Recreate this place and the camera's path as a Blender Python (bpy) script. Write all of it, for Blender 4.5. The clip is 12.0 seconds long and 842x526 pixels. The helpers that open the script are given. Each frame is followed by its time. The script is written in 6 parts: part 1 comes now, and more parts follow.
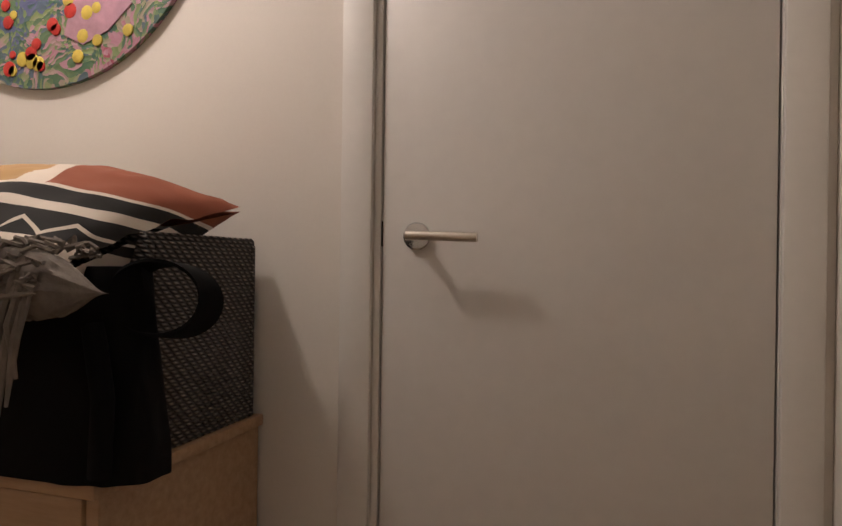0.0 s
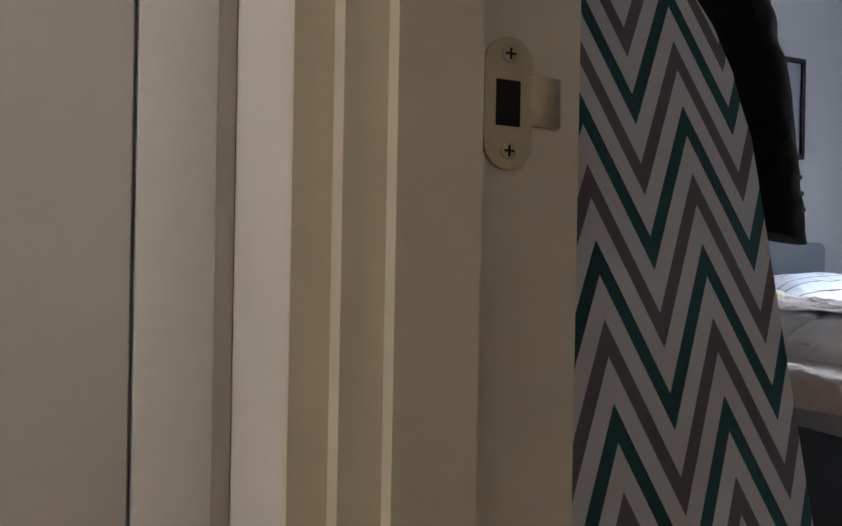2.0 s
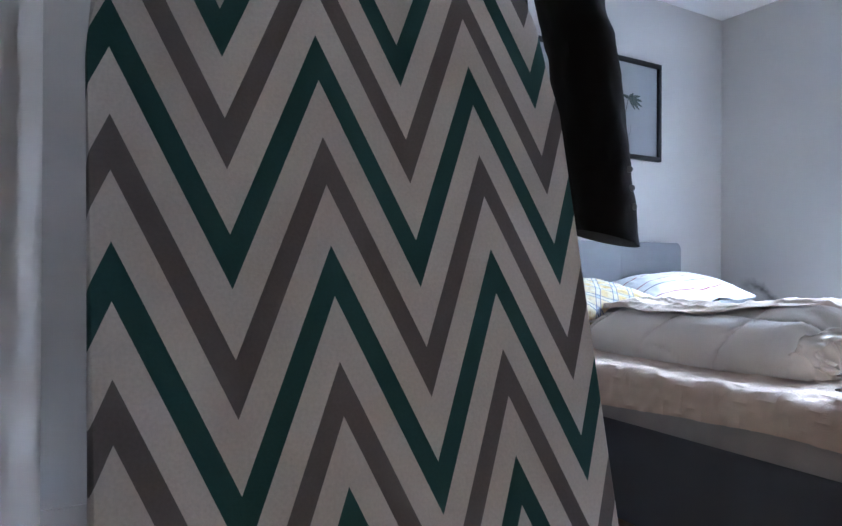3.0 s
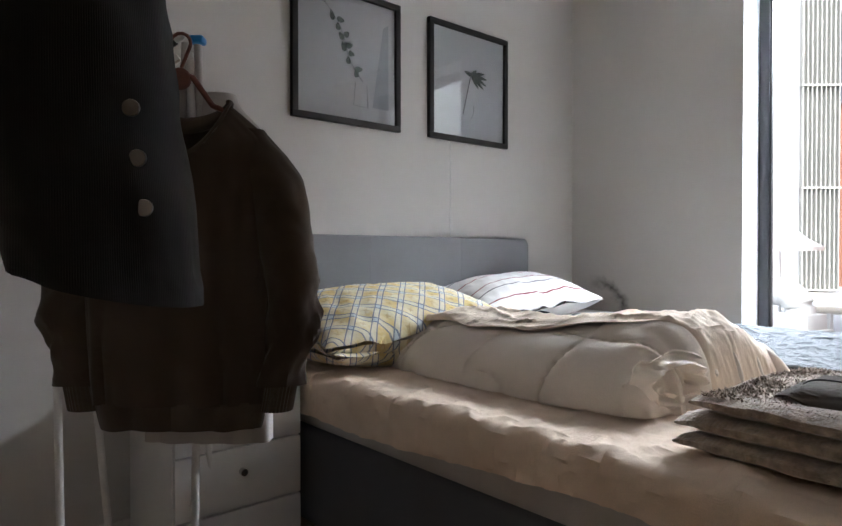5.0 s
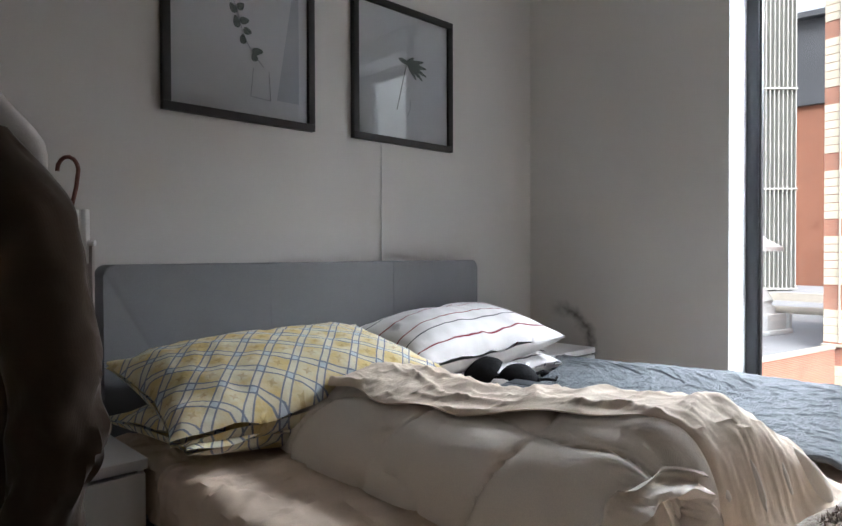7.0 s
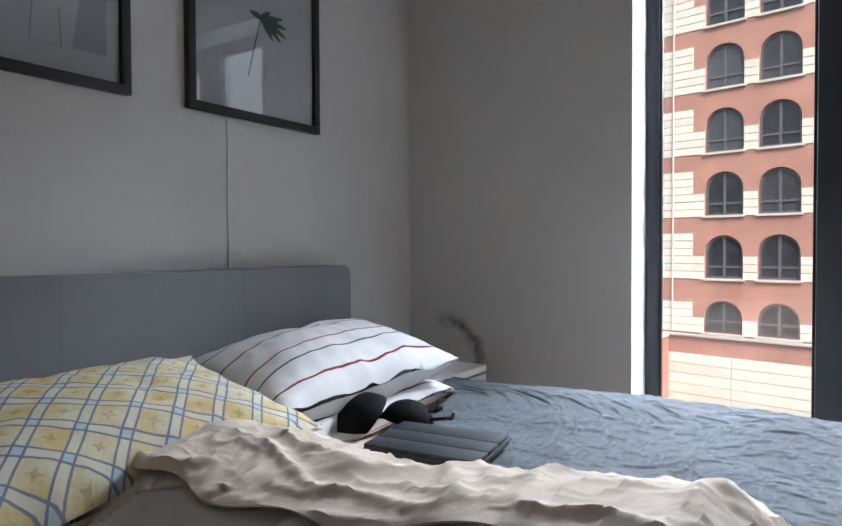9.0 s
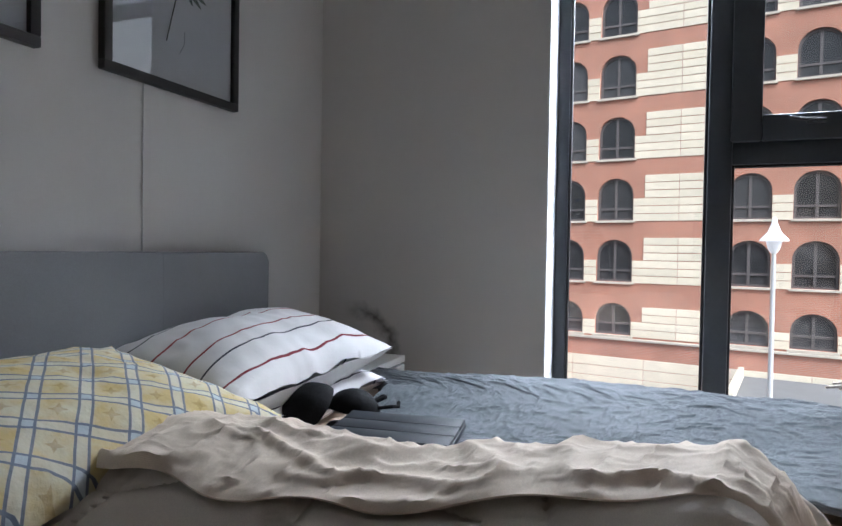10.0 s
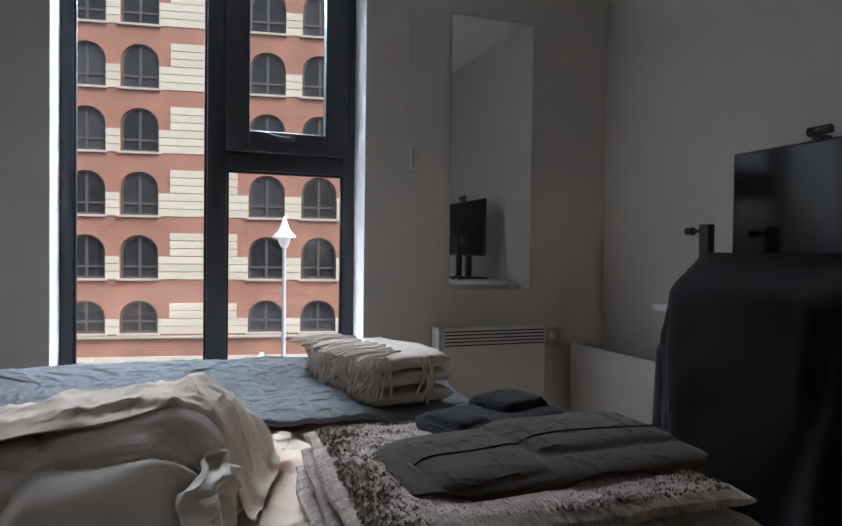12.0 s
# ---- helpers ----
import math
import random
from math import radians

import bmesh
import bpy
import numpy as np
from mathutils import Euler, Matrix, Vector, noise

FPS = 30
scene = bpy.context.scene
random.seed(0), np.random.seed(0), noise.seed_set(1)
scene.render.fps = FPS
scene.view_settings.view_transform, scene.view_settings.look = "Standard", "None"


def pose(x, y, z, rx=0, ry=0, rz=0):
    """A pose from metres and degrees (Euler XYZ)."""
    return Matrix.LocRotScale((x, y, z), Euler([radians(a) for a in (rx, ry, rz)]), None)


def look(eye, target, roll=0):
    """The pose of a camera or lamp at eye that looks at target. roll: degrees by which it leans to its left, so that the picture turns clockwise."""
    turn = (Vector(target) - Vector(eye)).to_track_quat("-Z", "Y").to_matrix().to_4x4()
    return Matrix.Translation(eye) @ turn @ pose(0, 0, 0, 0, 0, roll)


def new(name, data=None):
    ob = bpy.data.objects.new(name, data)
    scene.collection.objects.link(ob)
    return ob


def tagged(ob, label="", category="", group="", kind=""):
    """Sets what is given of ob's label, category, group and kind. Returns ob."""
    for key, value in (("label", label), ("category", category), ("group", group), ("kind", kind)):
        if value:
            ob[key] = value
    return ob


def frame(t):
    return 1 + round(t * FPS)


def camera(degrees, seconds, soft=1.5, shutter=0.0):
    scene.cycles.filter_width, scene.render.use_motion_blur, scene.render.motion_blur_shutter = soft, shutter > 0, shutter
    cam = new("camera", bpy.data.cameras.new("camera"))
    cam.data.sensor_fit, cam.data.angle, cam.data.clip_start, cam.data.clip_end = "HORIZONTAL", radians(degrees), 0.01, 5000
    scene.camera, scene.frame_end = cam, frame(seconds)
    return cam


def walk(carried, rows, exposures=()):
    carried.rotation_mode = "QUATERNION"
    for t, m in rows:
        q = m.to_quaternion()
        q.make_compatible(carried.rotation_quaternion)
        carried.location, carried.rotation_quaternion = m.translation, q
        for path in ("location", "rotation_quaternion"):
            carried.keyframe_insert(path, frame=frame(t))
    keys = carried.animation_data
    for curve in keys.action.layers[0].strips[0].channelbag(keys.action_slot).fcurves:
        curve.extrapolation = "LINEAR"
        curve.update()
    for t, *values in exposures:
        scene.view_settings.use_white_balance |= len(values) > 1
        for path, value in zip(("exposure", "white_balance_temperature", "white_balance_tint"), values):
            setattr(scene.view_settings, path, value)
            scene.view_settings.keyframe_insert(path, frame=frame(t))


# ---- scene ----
cam = camera(67.67, 12.0)

PATH = [
    (0, look((-4.218, -3.244, 0.967), (-4.5115, -2.2882, 0.9655), 0.79)),
    (0.5, look((-4.182, -3.033, 0.948), (-4.2703, -2.0369, 0.9589), 0.68)),
    (1, look((-4.094, -2.855, 0.932), (-4.0502, -1.8556, 0.9418), 0.67)),
    (1.5, look((-3.975, -2.699, 0.933), (-3.7765, -1.7190, 0.9356), 0.84)),
    (2, look((-3.885, -2.606, 0.924), (-3.5336, -1.6701, 0.9219), 1.04)),
    (2.5, look((-3.781, -2.531, 0.924), (-3.3199, -1.6431, 0.9254), 0.73)),
    (3, look((-3.665, -2.485, 0.936), (-3.1603, -1.6223, 0.9392), 0.27)),
    (3.5, look((-3.580, -2.462, 0.925), (-3.0212, -1.6323, 0.9335), -0.03)),
    (5.5, look((-2.989, -2.178, 1.056), (-2.3245, -1.4309, 1.0313), -0.27)),
    (6, look((-2.894, -2.127, 1.116), (-2.2312, -1.3796, 1.0776), -0.84)),
    (6.5, look((-2.750, -2.037, 1.087), (-2.0789, -1.2959, 1.0644), -0.55)),
    (8.5, look((-2.371, -1.689, 1.156), (-1.5788, -1.0787, 1.1281), -0.23)),
    (9, look((-2.295, -1.611, 1.128), (-1.4669, -1.0514, 1.1054), -0.22)),
    (9.5, look((-2.298, -1.526, 1.103), (-1.4315, -1.0272, 1.0828), -0.10)),
    (10, look((-2.378, -1.384, 1.088), (-1.4447, -1.0250, 1.0663), 0.95)),
    (10.5, look((-2.432, -1.421, 1.092), (-1.4492, -1.2380, 1.0732), 0.51)),
    (11, look((-2.536, -1.432, 1.094), (-1.5370, -1.4032, 1.0754), 0.44)),
    (11.5, look((-2.620, -1.451, 1.088), (-1.6305, -1.5937, 1.0700), 0.68)),
    (12, look((-2.667, -1.469, 1.068), (-1.7282, -1.8129, 1.0508), 0.70)),
]

# ---------------------------------------------------------------- exposure
EXPOSURES = [
    (0.0, 1.85, 5700, 17), (1.5, 1.85, 5150, 12), (2.1, 2.05, 5150, 10), (2.6, 2.65, 4750, 10), (3.5, 2.9, 5200, 10),
    (5.0, 2.3, 6100, 10), (6.5, 1.9, 6150, 10), (8.5, 1.6, 5850, 10), (10.0, 1.32, 5800, 10), (12.0, 1.0, 5850, 10),
]
walk(cam, PATH, EXPOSURES)

# ---------------------------------------------------------------- world and lights
world = bpy.data.worlds.new("overcast_sky")
scene.world = world
world.use_nodes = True
wn = world.node_tree
sky = wn.nodes.new("ShaderNodeTexSky")
sky.sky_type = "NISHITA"
sky.sun_disc = False
sky.sun_elevation = radians(40)
sky.sun_rotation = radians(200)
sky.dust_density = 6.0
sky.air_density = 1.6
bw = wn.nodes.new("ShaderNodeRGBToBW")
mixw = wn.nodes.new("ShaderNodeMix")
mixw.data_type = "RGBA"
mixw.inputs["Factor"].default_value = 0.75
wn.links.new(sky.outputs[0], bw.inputs[0])
wn.links.new(sky.outputs[0], mixw.inputs["A"])
wn.links.new(bw.outputs[0], mixw.inputs["B"])
wn.links.new(mixw.outputs["Result"], wn.nodes["Background"].inputs["Color"])
wn.nodes["Background"].inputs["Strength"].default_value = 0.15


def lamp(name, kind, m, energy, color, **kw):
    data = bpy.data.lights.new(name, kind)
    data.energy, data.color = energy, color
    for k, val in kw.items():
        if k == "angle":
            data.angle = val
        if k == "size":
            data.shape, data.size, data.size_y = "RECTANGLE", val[0], val[1]
        if k == "radius":
            data.shadow_soft_size = val
    ob = new(name, data)
    ob.matrix_world = m
    return ob


lamp("sun", "SUN", look((0, 0, 0), (0.55, 0.35, -0.8)), 1.3, (1, 0.96, 0.9), angle=radians(25))
# added lamp, out of view above the window, topping up the sky's daylight
lamp("window_daylight", "AREA", look((1.30, -1.577, 3.50), (-0.8, -1.577, 1.35)), 218.0, (0.93, 0.955, 1.0), size=(1.8, 1.5))
# warm bulb of the hall's ceiling light
lamp("hall_bulb", "POINT", pose(-5.55, -2.5, 2.30), 9.6, (1.0, 0.82, 0.62), radius=0.06)

# ---------------------------------------------------------------- node helpers
MATS = {}


class NT:
    def __init__(self, name):
        self.m = bpy.data.materials.new(name)
        self.m.use_nodes = True
        self.t = self.m.node_tree
        self.b = self.t.nodes["Principled BSDF"]
        MATS[name] = self.m

    def n(self, kind, **kw):
        node = self.t.nodes.new("ShaderNode" + kind)
        for k, val in kw.items():
            node.inputs[k.replace("_", " ")].default_value = val
        return node

    def l(self, a, b):
        self.t.links.new(a, b)

    def coord(self, which="Object"):
        return self.n("TexCoord").outputs[which]

    def noise(self, scale, detail=3.0, vec=None, rough=0.55):
        node = self.n("TexNoise", Scale=scale, Detail=detail, Roughness=rough)
        self.l(vec if vec is not None else self.coord(), node.inputs["Vector"])
        return node.outputs[0]

    def math(self, op, a, b=None, c=None):
        node = self.n("Math")
        node.operation = op
        for i, val in enumerate((a, b, c)):
            if val is None:
                continue
            if isinstance(val, (int, float)):
                node.inputs[i].default_value = val
            else:
                self.l(val, node.inputs[i])
        return node.outputs[0]

    def ramp(self, fac, stops):
        node = self.n("ValToRGB")
        while len(node.color_ramp.elements) < len(stops):
            node.color_ramp.elements.new(0.5)
        for e, (p, c) in zip(node.color_ramp.elements, stops):
            e.position, e.color = p, (*c, 1)
        self.l(fac, node.inputs[0])
        return node.outputs[0]

    def mix(self, fac, a, b, blend="MIX"):
        node = self.n("Mix")
        node.data_type, node.blend_type = "RGBA", blend
        for key, val in (("Factor", fac), ("A", a), ("B", b)):
            if isinstance(val, tuple):
                node.inputs[key].default_value = (*val, 1)
            elif isinstance(val, (int, float)):
                node.inputs[key].default_value = val
            else:
                self.l(val, node.inputs[key])
        return node.outputs["Result"]

    def bump(self, height, strength=0.3, dist=0.01):
        node = self.n("Bump", Strength=strength, Distance=dist)
        self.l(height, node.inputs["Height"])
        self.l(node.outputs[0], self.b.inputs["Normal"])

    def base(self, col, rough=0.6, metal=0.0):
        if isinstance(col, tuple):
            self.b.inputs["Base Color"].default_value = (*col, 1)
        else:
            self.l(col, self.b.inputs["Base Color"])
        self.b.inputs["Roughness"].default_value = rough
        self.b.inputs["Metallic"].default_value = metal
        return self.m


def sc(c, k):
    return tuple(min(1.0, q * k) for q in c)


def speckled(name, col, rough=0.6, grain=60.0, blotch=2.5, amount=0.12, bump=0.15, metal=0.0, dist=0.004, noise_detail=4.0):
    """A surface that varies at two scales."""
    g = NT(name)
    big = g.noise(blotch, 3.0)
    fine = g.noise(grain, noise_detail)
    c = g.ramp(big, [(0.3, sc(col, 1 - amount)), (0.7, sc(col, 1 + amount * 0.6))])
    c = g.mix(0.35, c, g.ramp(fine, [(0.3, sc(col, 1 - amount)), (0.7, sc(col, 1 + amount))]))
    g.bump(fine, bump, dist)
    return g.base(c, rough, metal)


def fabric(name, col, weave=900.0, rough=0.9, wrinkle=9.0, amount=0.12, bump=0.35, dist=0.006, sheen=0.0):
    """Cloth: fine weave, and soft creases whose hollows are also shaded in the colour."""
    g = NT(name)
    obj = g.coord()
    w = g.n("TexWave", Scale=weave / 6.0, Distortion=1.0)
    g.l(obj, w.inputs["Vector"])
    cre = g.noise(wrinkle, 5.0, obj, 0.6)
    col_n = g.ramp(cre, [(0.25, sc(col, 1 - amount)), (0.75, sc(col, 1 + amount))])
    fine = g.noise(weave / 3.0, 2.0, obj)
    col_n = g.mix(0.25, col_n, g.ramp(fine, [(0.3, sc(col, 0.75)), (0.7, sc(col, 1.2))]))
    h = g.math("ADD", g.math("MULTIPLY", cre, 1.0), g.math("MULTIPLY", w.outputs["Fac"], 0.05))
    g.bump(h, bump, dist)
    g.b.inputs["Sheen Weight"].default_value = sheen
    return g.base(col_n, rough)


def glass(name, tint=(1, 1, 1), rough=0.0):
    g = NT(name)
    g.b.inputs["Transmission Weight"].default_value = 1.0
    g.b.inputs["IOR"].default_value = 1.45
    return g.base(tint, rough)


M_WALL = speckled("bedroom_wall_paint", (0.60, 0.58, 0.55), 0.75, 140, 1.3, 0.03, 0.08, dist=0.002)
M_HALLWALL = speckled("hall_wall_paint", (0.70, 0.66, 0.60), 0.75, 140, 1.3, 0.03, 0.08, dist=0.002)
M_CEIL = speckled("ceiling_paint", (0.8, 0.8, 0.79), 0.85, 120, 1.0, 0.02, 0.05, dist=0.002)
M_WHITE = speckled("white_trim_paint", (0.72, 0.70, 0.66), 0.38, 50, 3.0, 0.04, 0.06, dist=0.002)
M_CREAM = speckled("cream_gloss_lining", (0.66, 0.60, 0.46), 0.35, 40, 4.0, 0.06, 0.08, dist=0.002)
M_DOOR = speckled("painted_door", (0.66, 0.635, 0.60), 0.42, 30, 1.5, 0.05, 0.05, dist=0.002)
M_REVEAL = speckled("reveal_white", (0.84, 0.85, 0.86), 0.6, 60, 2.0, 0.03, 0.05, dist=0.002)
M_FRAME = speckled("anthracite_frame", (0.035, 0.04, 0.046), 0.38, 80, 4.0, 0.15, 0.05, dist=0.001)
M_GASKET = speckled("black_gasket", (0.012, 0.012, 0.013), 0.6, 60, 5, 0.1, 0.05, dist=0.001)
M_STEEL = speckled("brushed_steel", (0.52, 0.48, 0.42), 0.28, 200, 8, 0.1, 0.05, 1.0, 0.001)
M_CHROME = speckled("chrome", (0.6, 0.6, 0.6), 0.15, 90, 9, 0.12, 0.05, 1.0, 0.001)
M_BRASSY = speckled("brassy_nickel_plate", (0.60, 0.49, 0.30), 0.33, 90, 18, 0.2, 0.1, 1.0, 0.001)
M_BLACK = speckled("black_plastic", (0.012, 0.012, 0.013), 0.4, 90, 9, 0.15, 0.08, dist=0.001)
# near-black colour that stands for the shade inside holes and slots
M_DARKHOLE = speckled("dark_recess", (0.004, 0.004, 0.004), 0.9, 20, 4, 0.1, 0.05)
M_WHITEPL = speckled("white_plastic", (0.7, 0.7, 0.68), 0.4, 90, 6, 0.04, 0.05, dist=0.001)
M_WHITELAM = speckled("white_laminate", (0.74, 0.74, 0.73), 0.35, 30, 3, 0.03, 0.04, dist=0.001)


def wood(name, light, dark, rough=0.5, scale=6.0):
    g = NT(name)
    mp = g.n("Mapping")
    mp.inputs["Scale"].default_value = (1.0, 9.0, 9.0)
    g.l(g.coord(), mp.inputs["Vector"])
    grain = g.noise(scale, 6.0, mp.outputs[0], 0.65)
    c = g.ramp(grain, [(0.3, dark), (0.7, light)])
    g.bump(grain, 0.15, 0.003)
    return g.base(c, rough)


M_FLOOR = wood("oak_laminate", (0.42, 0.30, 0.19), (0.30, 0.20, 0.12), 0.4)
M_CABWOOD = wood("pine_cabinet", (0.45, 0.30, 0.17), (0.33, 0.2, 0.1), 0.5)
M_HANGWOOD = wood("reddish_hanger", (0.20, 0.075, 0.05), (0.13, 0.045, 0.03), 0.4, 14)
M_HEADB = fabric("grey_headboard_cloth", (0.225, 0.23, 0.24), 1400, 0.92, 5, 0.06, 0.2, 0.002)
M_BASE = fabric("dark_grey_bed_base", (0.10, 0.105, 0.115), 1400, 0.92, 5, 0.08, 0.2, 0.002)
M_SHEET = fabric("cream_sheet", (0.74, 0.60, 0.475), 1500, 0.85, 10, 0.06, 0.35, 0.010)
M_MATT = fabric("mattress_ticking", (0.45, 0.42, 0.40), 1300, 0.9, 7, 0.12, 0.3, 0.004)
M_WDUVET = fabric("white_quilt", (0.82, 0.755, 0.675), 1500, 0.8, 9, 0.04, 0.30, 0.008)
M_GDUVET = fabric("grey_blue_duvet", (0.098, 0.116, 0.132), 1300, 0.8, 22, 0.28, 0.7, 0.014, 0.3)
M_SWEAT = fabric("dark_olive_sweatshirt", (0.056, 0.038, 0.026), 1600, 0.95, 6, 0.12, 0.3, 0.006, 0.2)
M_RIB = fabric("dark_olive_rib", (0.072, 0.052, 0.038), 700, 0.95, 20, 0.15, 0.4, 0.004, 0.2)
M_BLAZER = fabric("black_wool", (0.007, 0.006, 0.0065), 1800, 0.9, 8, 0.2, 0.3, 0.004, 0.1)
M_JACKET = fabric("black_jacket_cloth", (0.010, 0.010, 0.011), 1500, 0.9, 7, 0.2, 0.4, 0.006, 0.1)
M_TROUS = fabric("khaki_grey_trousers", (0.052, 0.039, 0.026), 1500, 0.92, 9, 0.18, 0.4, 0.006, 0.2)
M_NAVY = fabric("navy_cloth", (0.012, 0.014, 0.018), 1500, 0.92, 9, 0.18, 0.4, 0.006, 0.1)
M_BRA = fabric("black_lace", (0.006, 0.006, 0.007), 700, 0.7, 60, 0.3, 0.6, 0.003)
M_THROW = fabric("beige_wool_throw", (0.50, 0.44, 0.37), 600, 0.95, 16, 0.12, 0.5, 0.006, 0.3)
M_LIGHTCL = fabric("pale_cotton", (0.45, 0.42, 0.40), 1500, 0.9, 9, 0.1, 0.4, 0.006)
M_BAG = fabric("black_bag_canvas", (0.004, 0.004, 0.004), 1200, 0.85, 6, 0.2, 0.3, 0.004)
M_SCARF = fabric("grey_brown_scarf", (0.17, 0.145, 0.12), 160, 0.95, 14, 0.5, 0.9, 0.01)
M_FLUFF = fabric("fleece_brown_white", (0.40, 0.33, 0.27), 240, 0.97, 40, 0.5, 1.0, 0.012, 0.4)
M_TABLET = speckled("slate_cover", (0.028, 0.033, 0.04), 0.5, 300, 8, 0.1, 0.1, dist=0.001)
M_SCREEN = speckled("dark_screen", (0.006, 0.007, 0.009), 0.12, 20, 3, 0.1, 0.0)
M_GLASS = glass("window_glass")
M_PICTGLASS = glass("picture_glass")


def mat_mirror():
    g = NT("mirror_silver")
    return g.base((0.86, 0.87, 0.86), 0.0, 1.0)


M_MIRROR = mat_mirror()


def mat_chevron():
    """Zigzag cotton: dark teal and grey bands on off-white."""
    g = NT("chevron_cotton")
    sep = g.n("SeparateXYZ")
    g.l(g.coord(), sep.inputs[0])
    d = g.math("PINGPONG", g.math("ADD", sep.outputs[0], 0.0), 0.069)
    w = g.math("ADD", sep.outputs[2], g.math("MULTIPLY", d, 2.25))
    w = g.math("ADD", w, g.math("MULTIPLY", g.noise(3.0, 2.0), 0.004))
    wm = g.math("MODULO", g.math("ADD", w, 1.6043), 0.161)
    teal = g.math("GREATER_THAN", wm, 0.161 - 0.036)
    grey = g.math("COMPARE", wm, 0.0805 - 0.018, 0.018)
    c = g.mix(grey, (0.66, 0.63, 0.60), (0.155, 0.14, 0.14))
    c = g.mix(teal, c, (0.022, 0.085, 0.085))
    fine = g.noise(420, 2.0)
    c = g.mix(0.3, c, g.mix(1.0, c, g.ramp(fine, [(0.3, (0.6, 0.6, 0.6)), (0.7, (1, 1, 1))]), "MULTIPLY"))
    g.bump(fine, 0.15, 0.002)
    return g.base(c, 0.85)


def mat_check():
    """Yellow pillow cotton with a blue and white diagonal check and small ochre flowers."""
    g = NT("yellow_check_cotton")
    mp = g.n("Mapping")
    mp.inputs["Rotation"].default_value = (0, 0, radians(38))
    mp.inputs["Scale"].default_value = (13.5, 13.5, 13.5)
    g.l(g.coord(), mp.inputs["Vector"])
    sep = g.n("SeparateXYZ")
    g.l(mp.outputs[0], sep.inputs[0])
    wob = g.math("MULTIPLY", g.math("SUBTRACT", g.noise(9.0, 2.0), 0.5), 0.12)
    blot = g.noise(16.0, 3.0)
    c = g.ramp(blot, [(0.35, (0.76, 0.71, 0.52)), (0.62, (0.70, 0.55, 0.24))])
    masks = []
    for o in (sep.outputs[0], sep.outputs[1]):
        fr = g.math("FRACT", g.math("ADD", g.math("ADD", o, wob), 20.0))
        white = g.math("COMPARE", fr, 0.5, 0.16)
        line = g.math("ADD", g.math("COMPARE", fr, 0.37, 0.028), g.math("COMPARE", fr, 0.63, 0.028))
        masks.append((fr, white, line))
    c = g.mix(g.math("MULTIPLY", masks[0][1], 0.55), c, (0.74, 0.74, 0.68))
    c = g.mix(g.math("MULTIPLY", masks[1][1], 0.55), c, (0.74, 0.74, 0.68))
    cross = g.math("MULTIPLY", masks[0][1], masks[1][1])
    c = g.mix(g.math("MULTIPLY", cross, 0.7), c, (0.50, 0.60, 0.68))
    both = g.math("MINIMUM", g.math("ADD", masks[0][2], masks[1][2]), 1.0)
    c = g.mix(g.math("MULTIPLY", both, 0.85), c, (0.15, 0.18, 0.26))
    fx = g.math("ABSOLUTE", g.math("SUBTRACT", g.math("FRACT", g.math("ADD", masks[0][0], 0.5)), 0.5))
    fy = g.math("ABSOLUTE", g.math("SUBTRACT", g.math("FRACT", g.math("ADD", masks[1][0], 0.5)), 0.5))
    fl = g.math("LESS_THAN", g.math("ADD", g.math("MULTIPLY", g.math("MINIMUM", fx, fy), 2.5), g.math("MAXIMUM", fx, fy)), 0.19)
    c = g.mix(g.math("MULTIPLY", fl, g.math("MULTIPLY", g.noise(70.0, 2.0), 0.75)), c, (0.42, 0.24, 0.06))
    g.bump(g.noise(12, 5.0), 0.7, 0.012)
    return g.base(c, 0.88)


def mat_stripes(name, period, bands, colours, axis=0):
    """White pillow cotton with thin woven stripes."""
    g = NT(name)
    sep = g.n("SeparateXYZ")
    g.l(g.coord(), sep.inputs[0])
    wob = g.math("MULTIPLY", g.math("SUBTRACT", g.noise(5.0, 2.0), 0.5), 0.012)
    p = g.math("FRACT", g.math("ADD", g.math("DIVIDE", g.math("ADD", sep.outputs[axis], wob), period), 20.0))
    c = g.ramp(g.noise(5, 3), [(0.3, (0.74, 0.73, 0.72)), (0.7, (0.82, 0.81, 0.80))])
    for (mid, half), colr in zip(bands, colours):
        c = g.mix(g.math("COMPARE", p, mid, half), c, colr)
    g.bump(g.noise(10, 5.0), 0.35, 0.008)
    return g.base(c, 0.85)


M_CHEV = mat_chevron()
M_CHECK = mat_check()
M_STRIPE = mat_stripes("white_red_striped_cotton", 0.47, [(0.115, 0.006), (0.30, 0.006), (0.62, 0.006), (0.78, 0.006), (0.90, 0.006)],
                       [(0.30, 0.03, 0.04), (0.07, 0.07, 0.09), (0.22, 0.03, 0.04), (0.07, 0.07, 0.09), (0.25, 0.03, 0.04)], 1)
M_STRIPE2 = mat_stripes("white_grey_striped_cotton", 0.10, [(0.15, 0.02), (0.5, 0.03), (0.82, 0.02)],
                        [(0.07, 0.07, 0.09), (0.20, 0.20, 0.24), (0.07, 0.07, 0.09)], 1)

for dark_cloth in (M_SWEAT, M_RIB, M_BLAZER, M_JACKET, M_TROUS, M_NAVY, M_BRA, M_BAG):
    dark_cloth.node_tree.nodes["Principled BSDF"].inputs["Specular IOR Level"].default_value = 0.12

# ---------------------------------------------------------------- mesh helpers


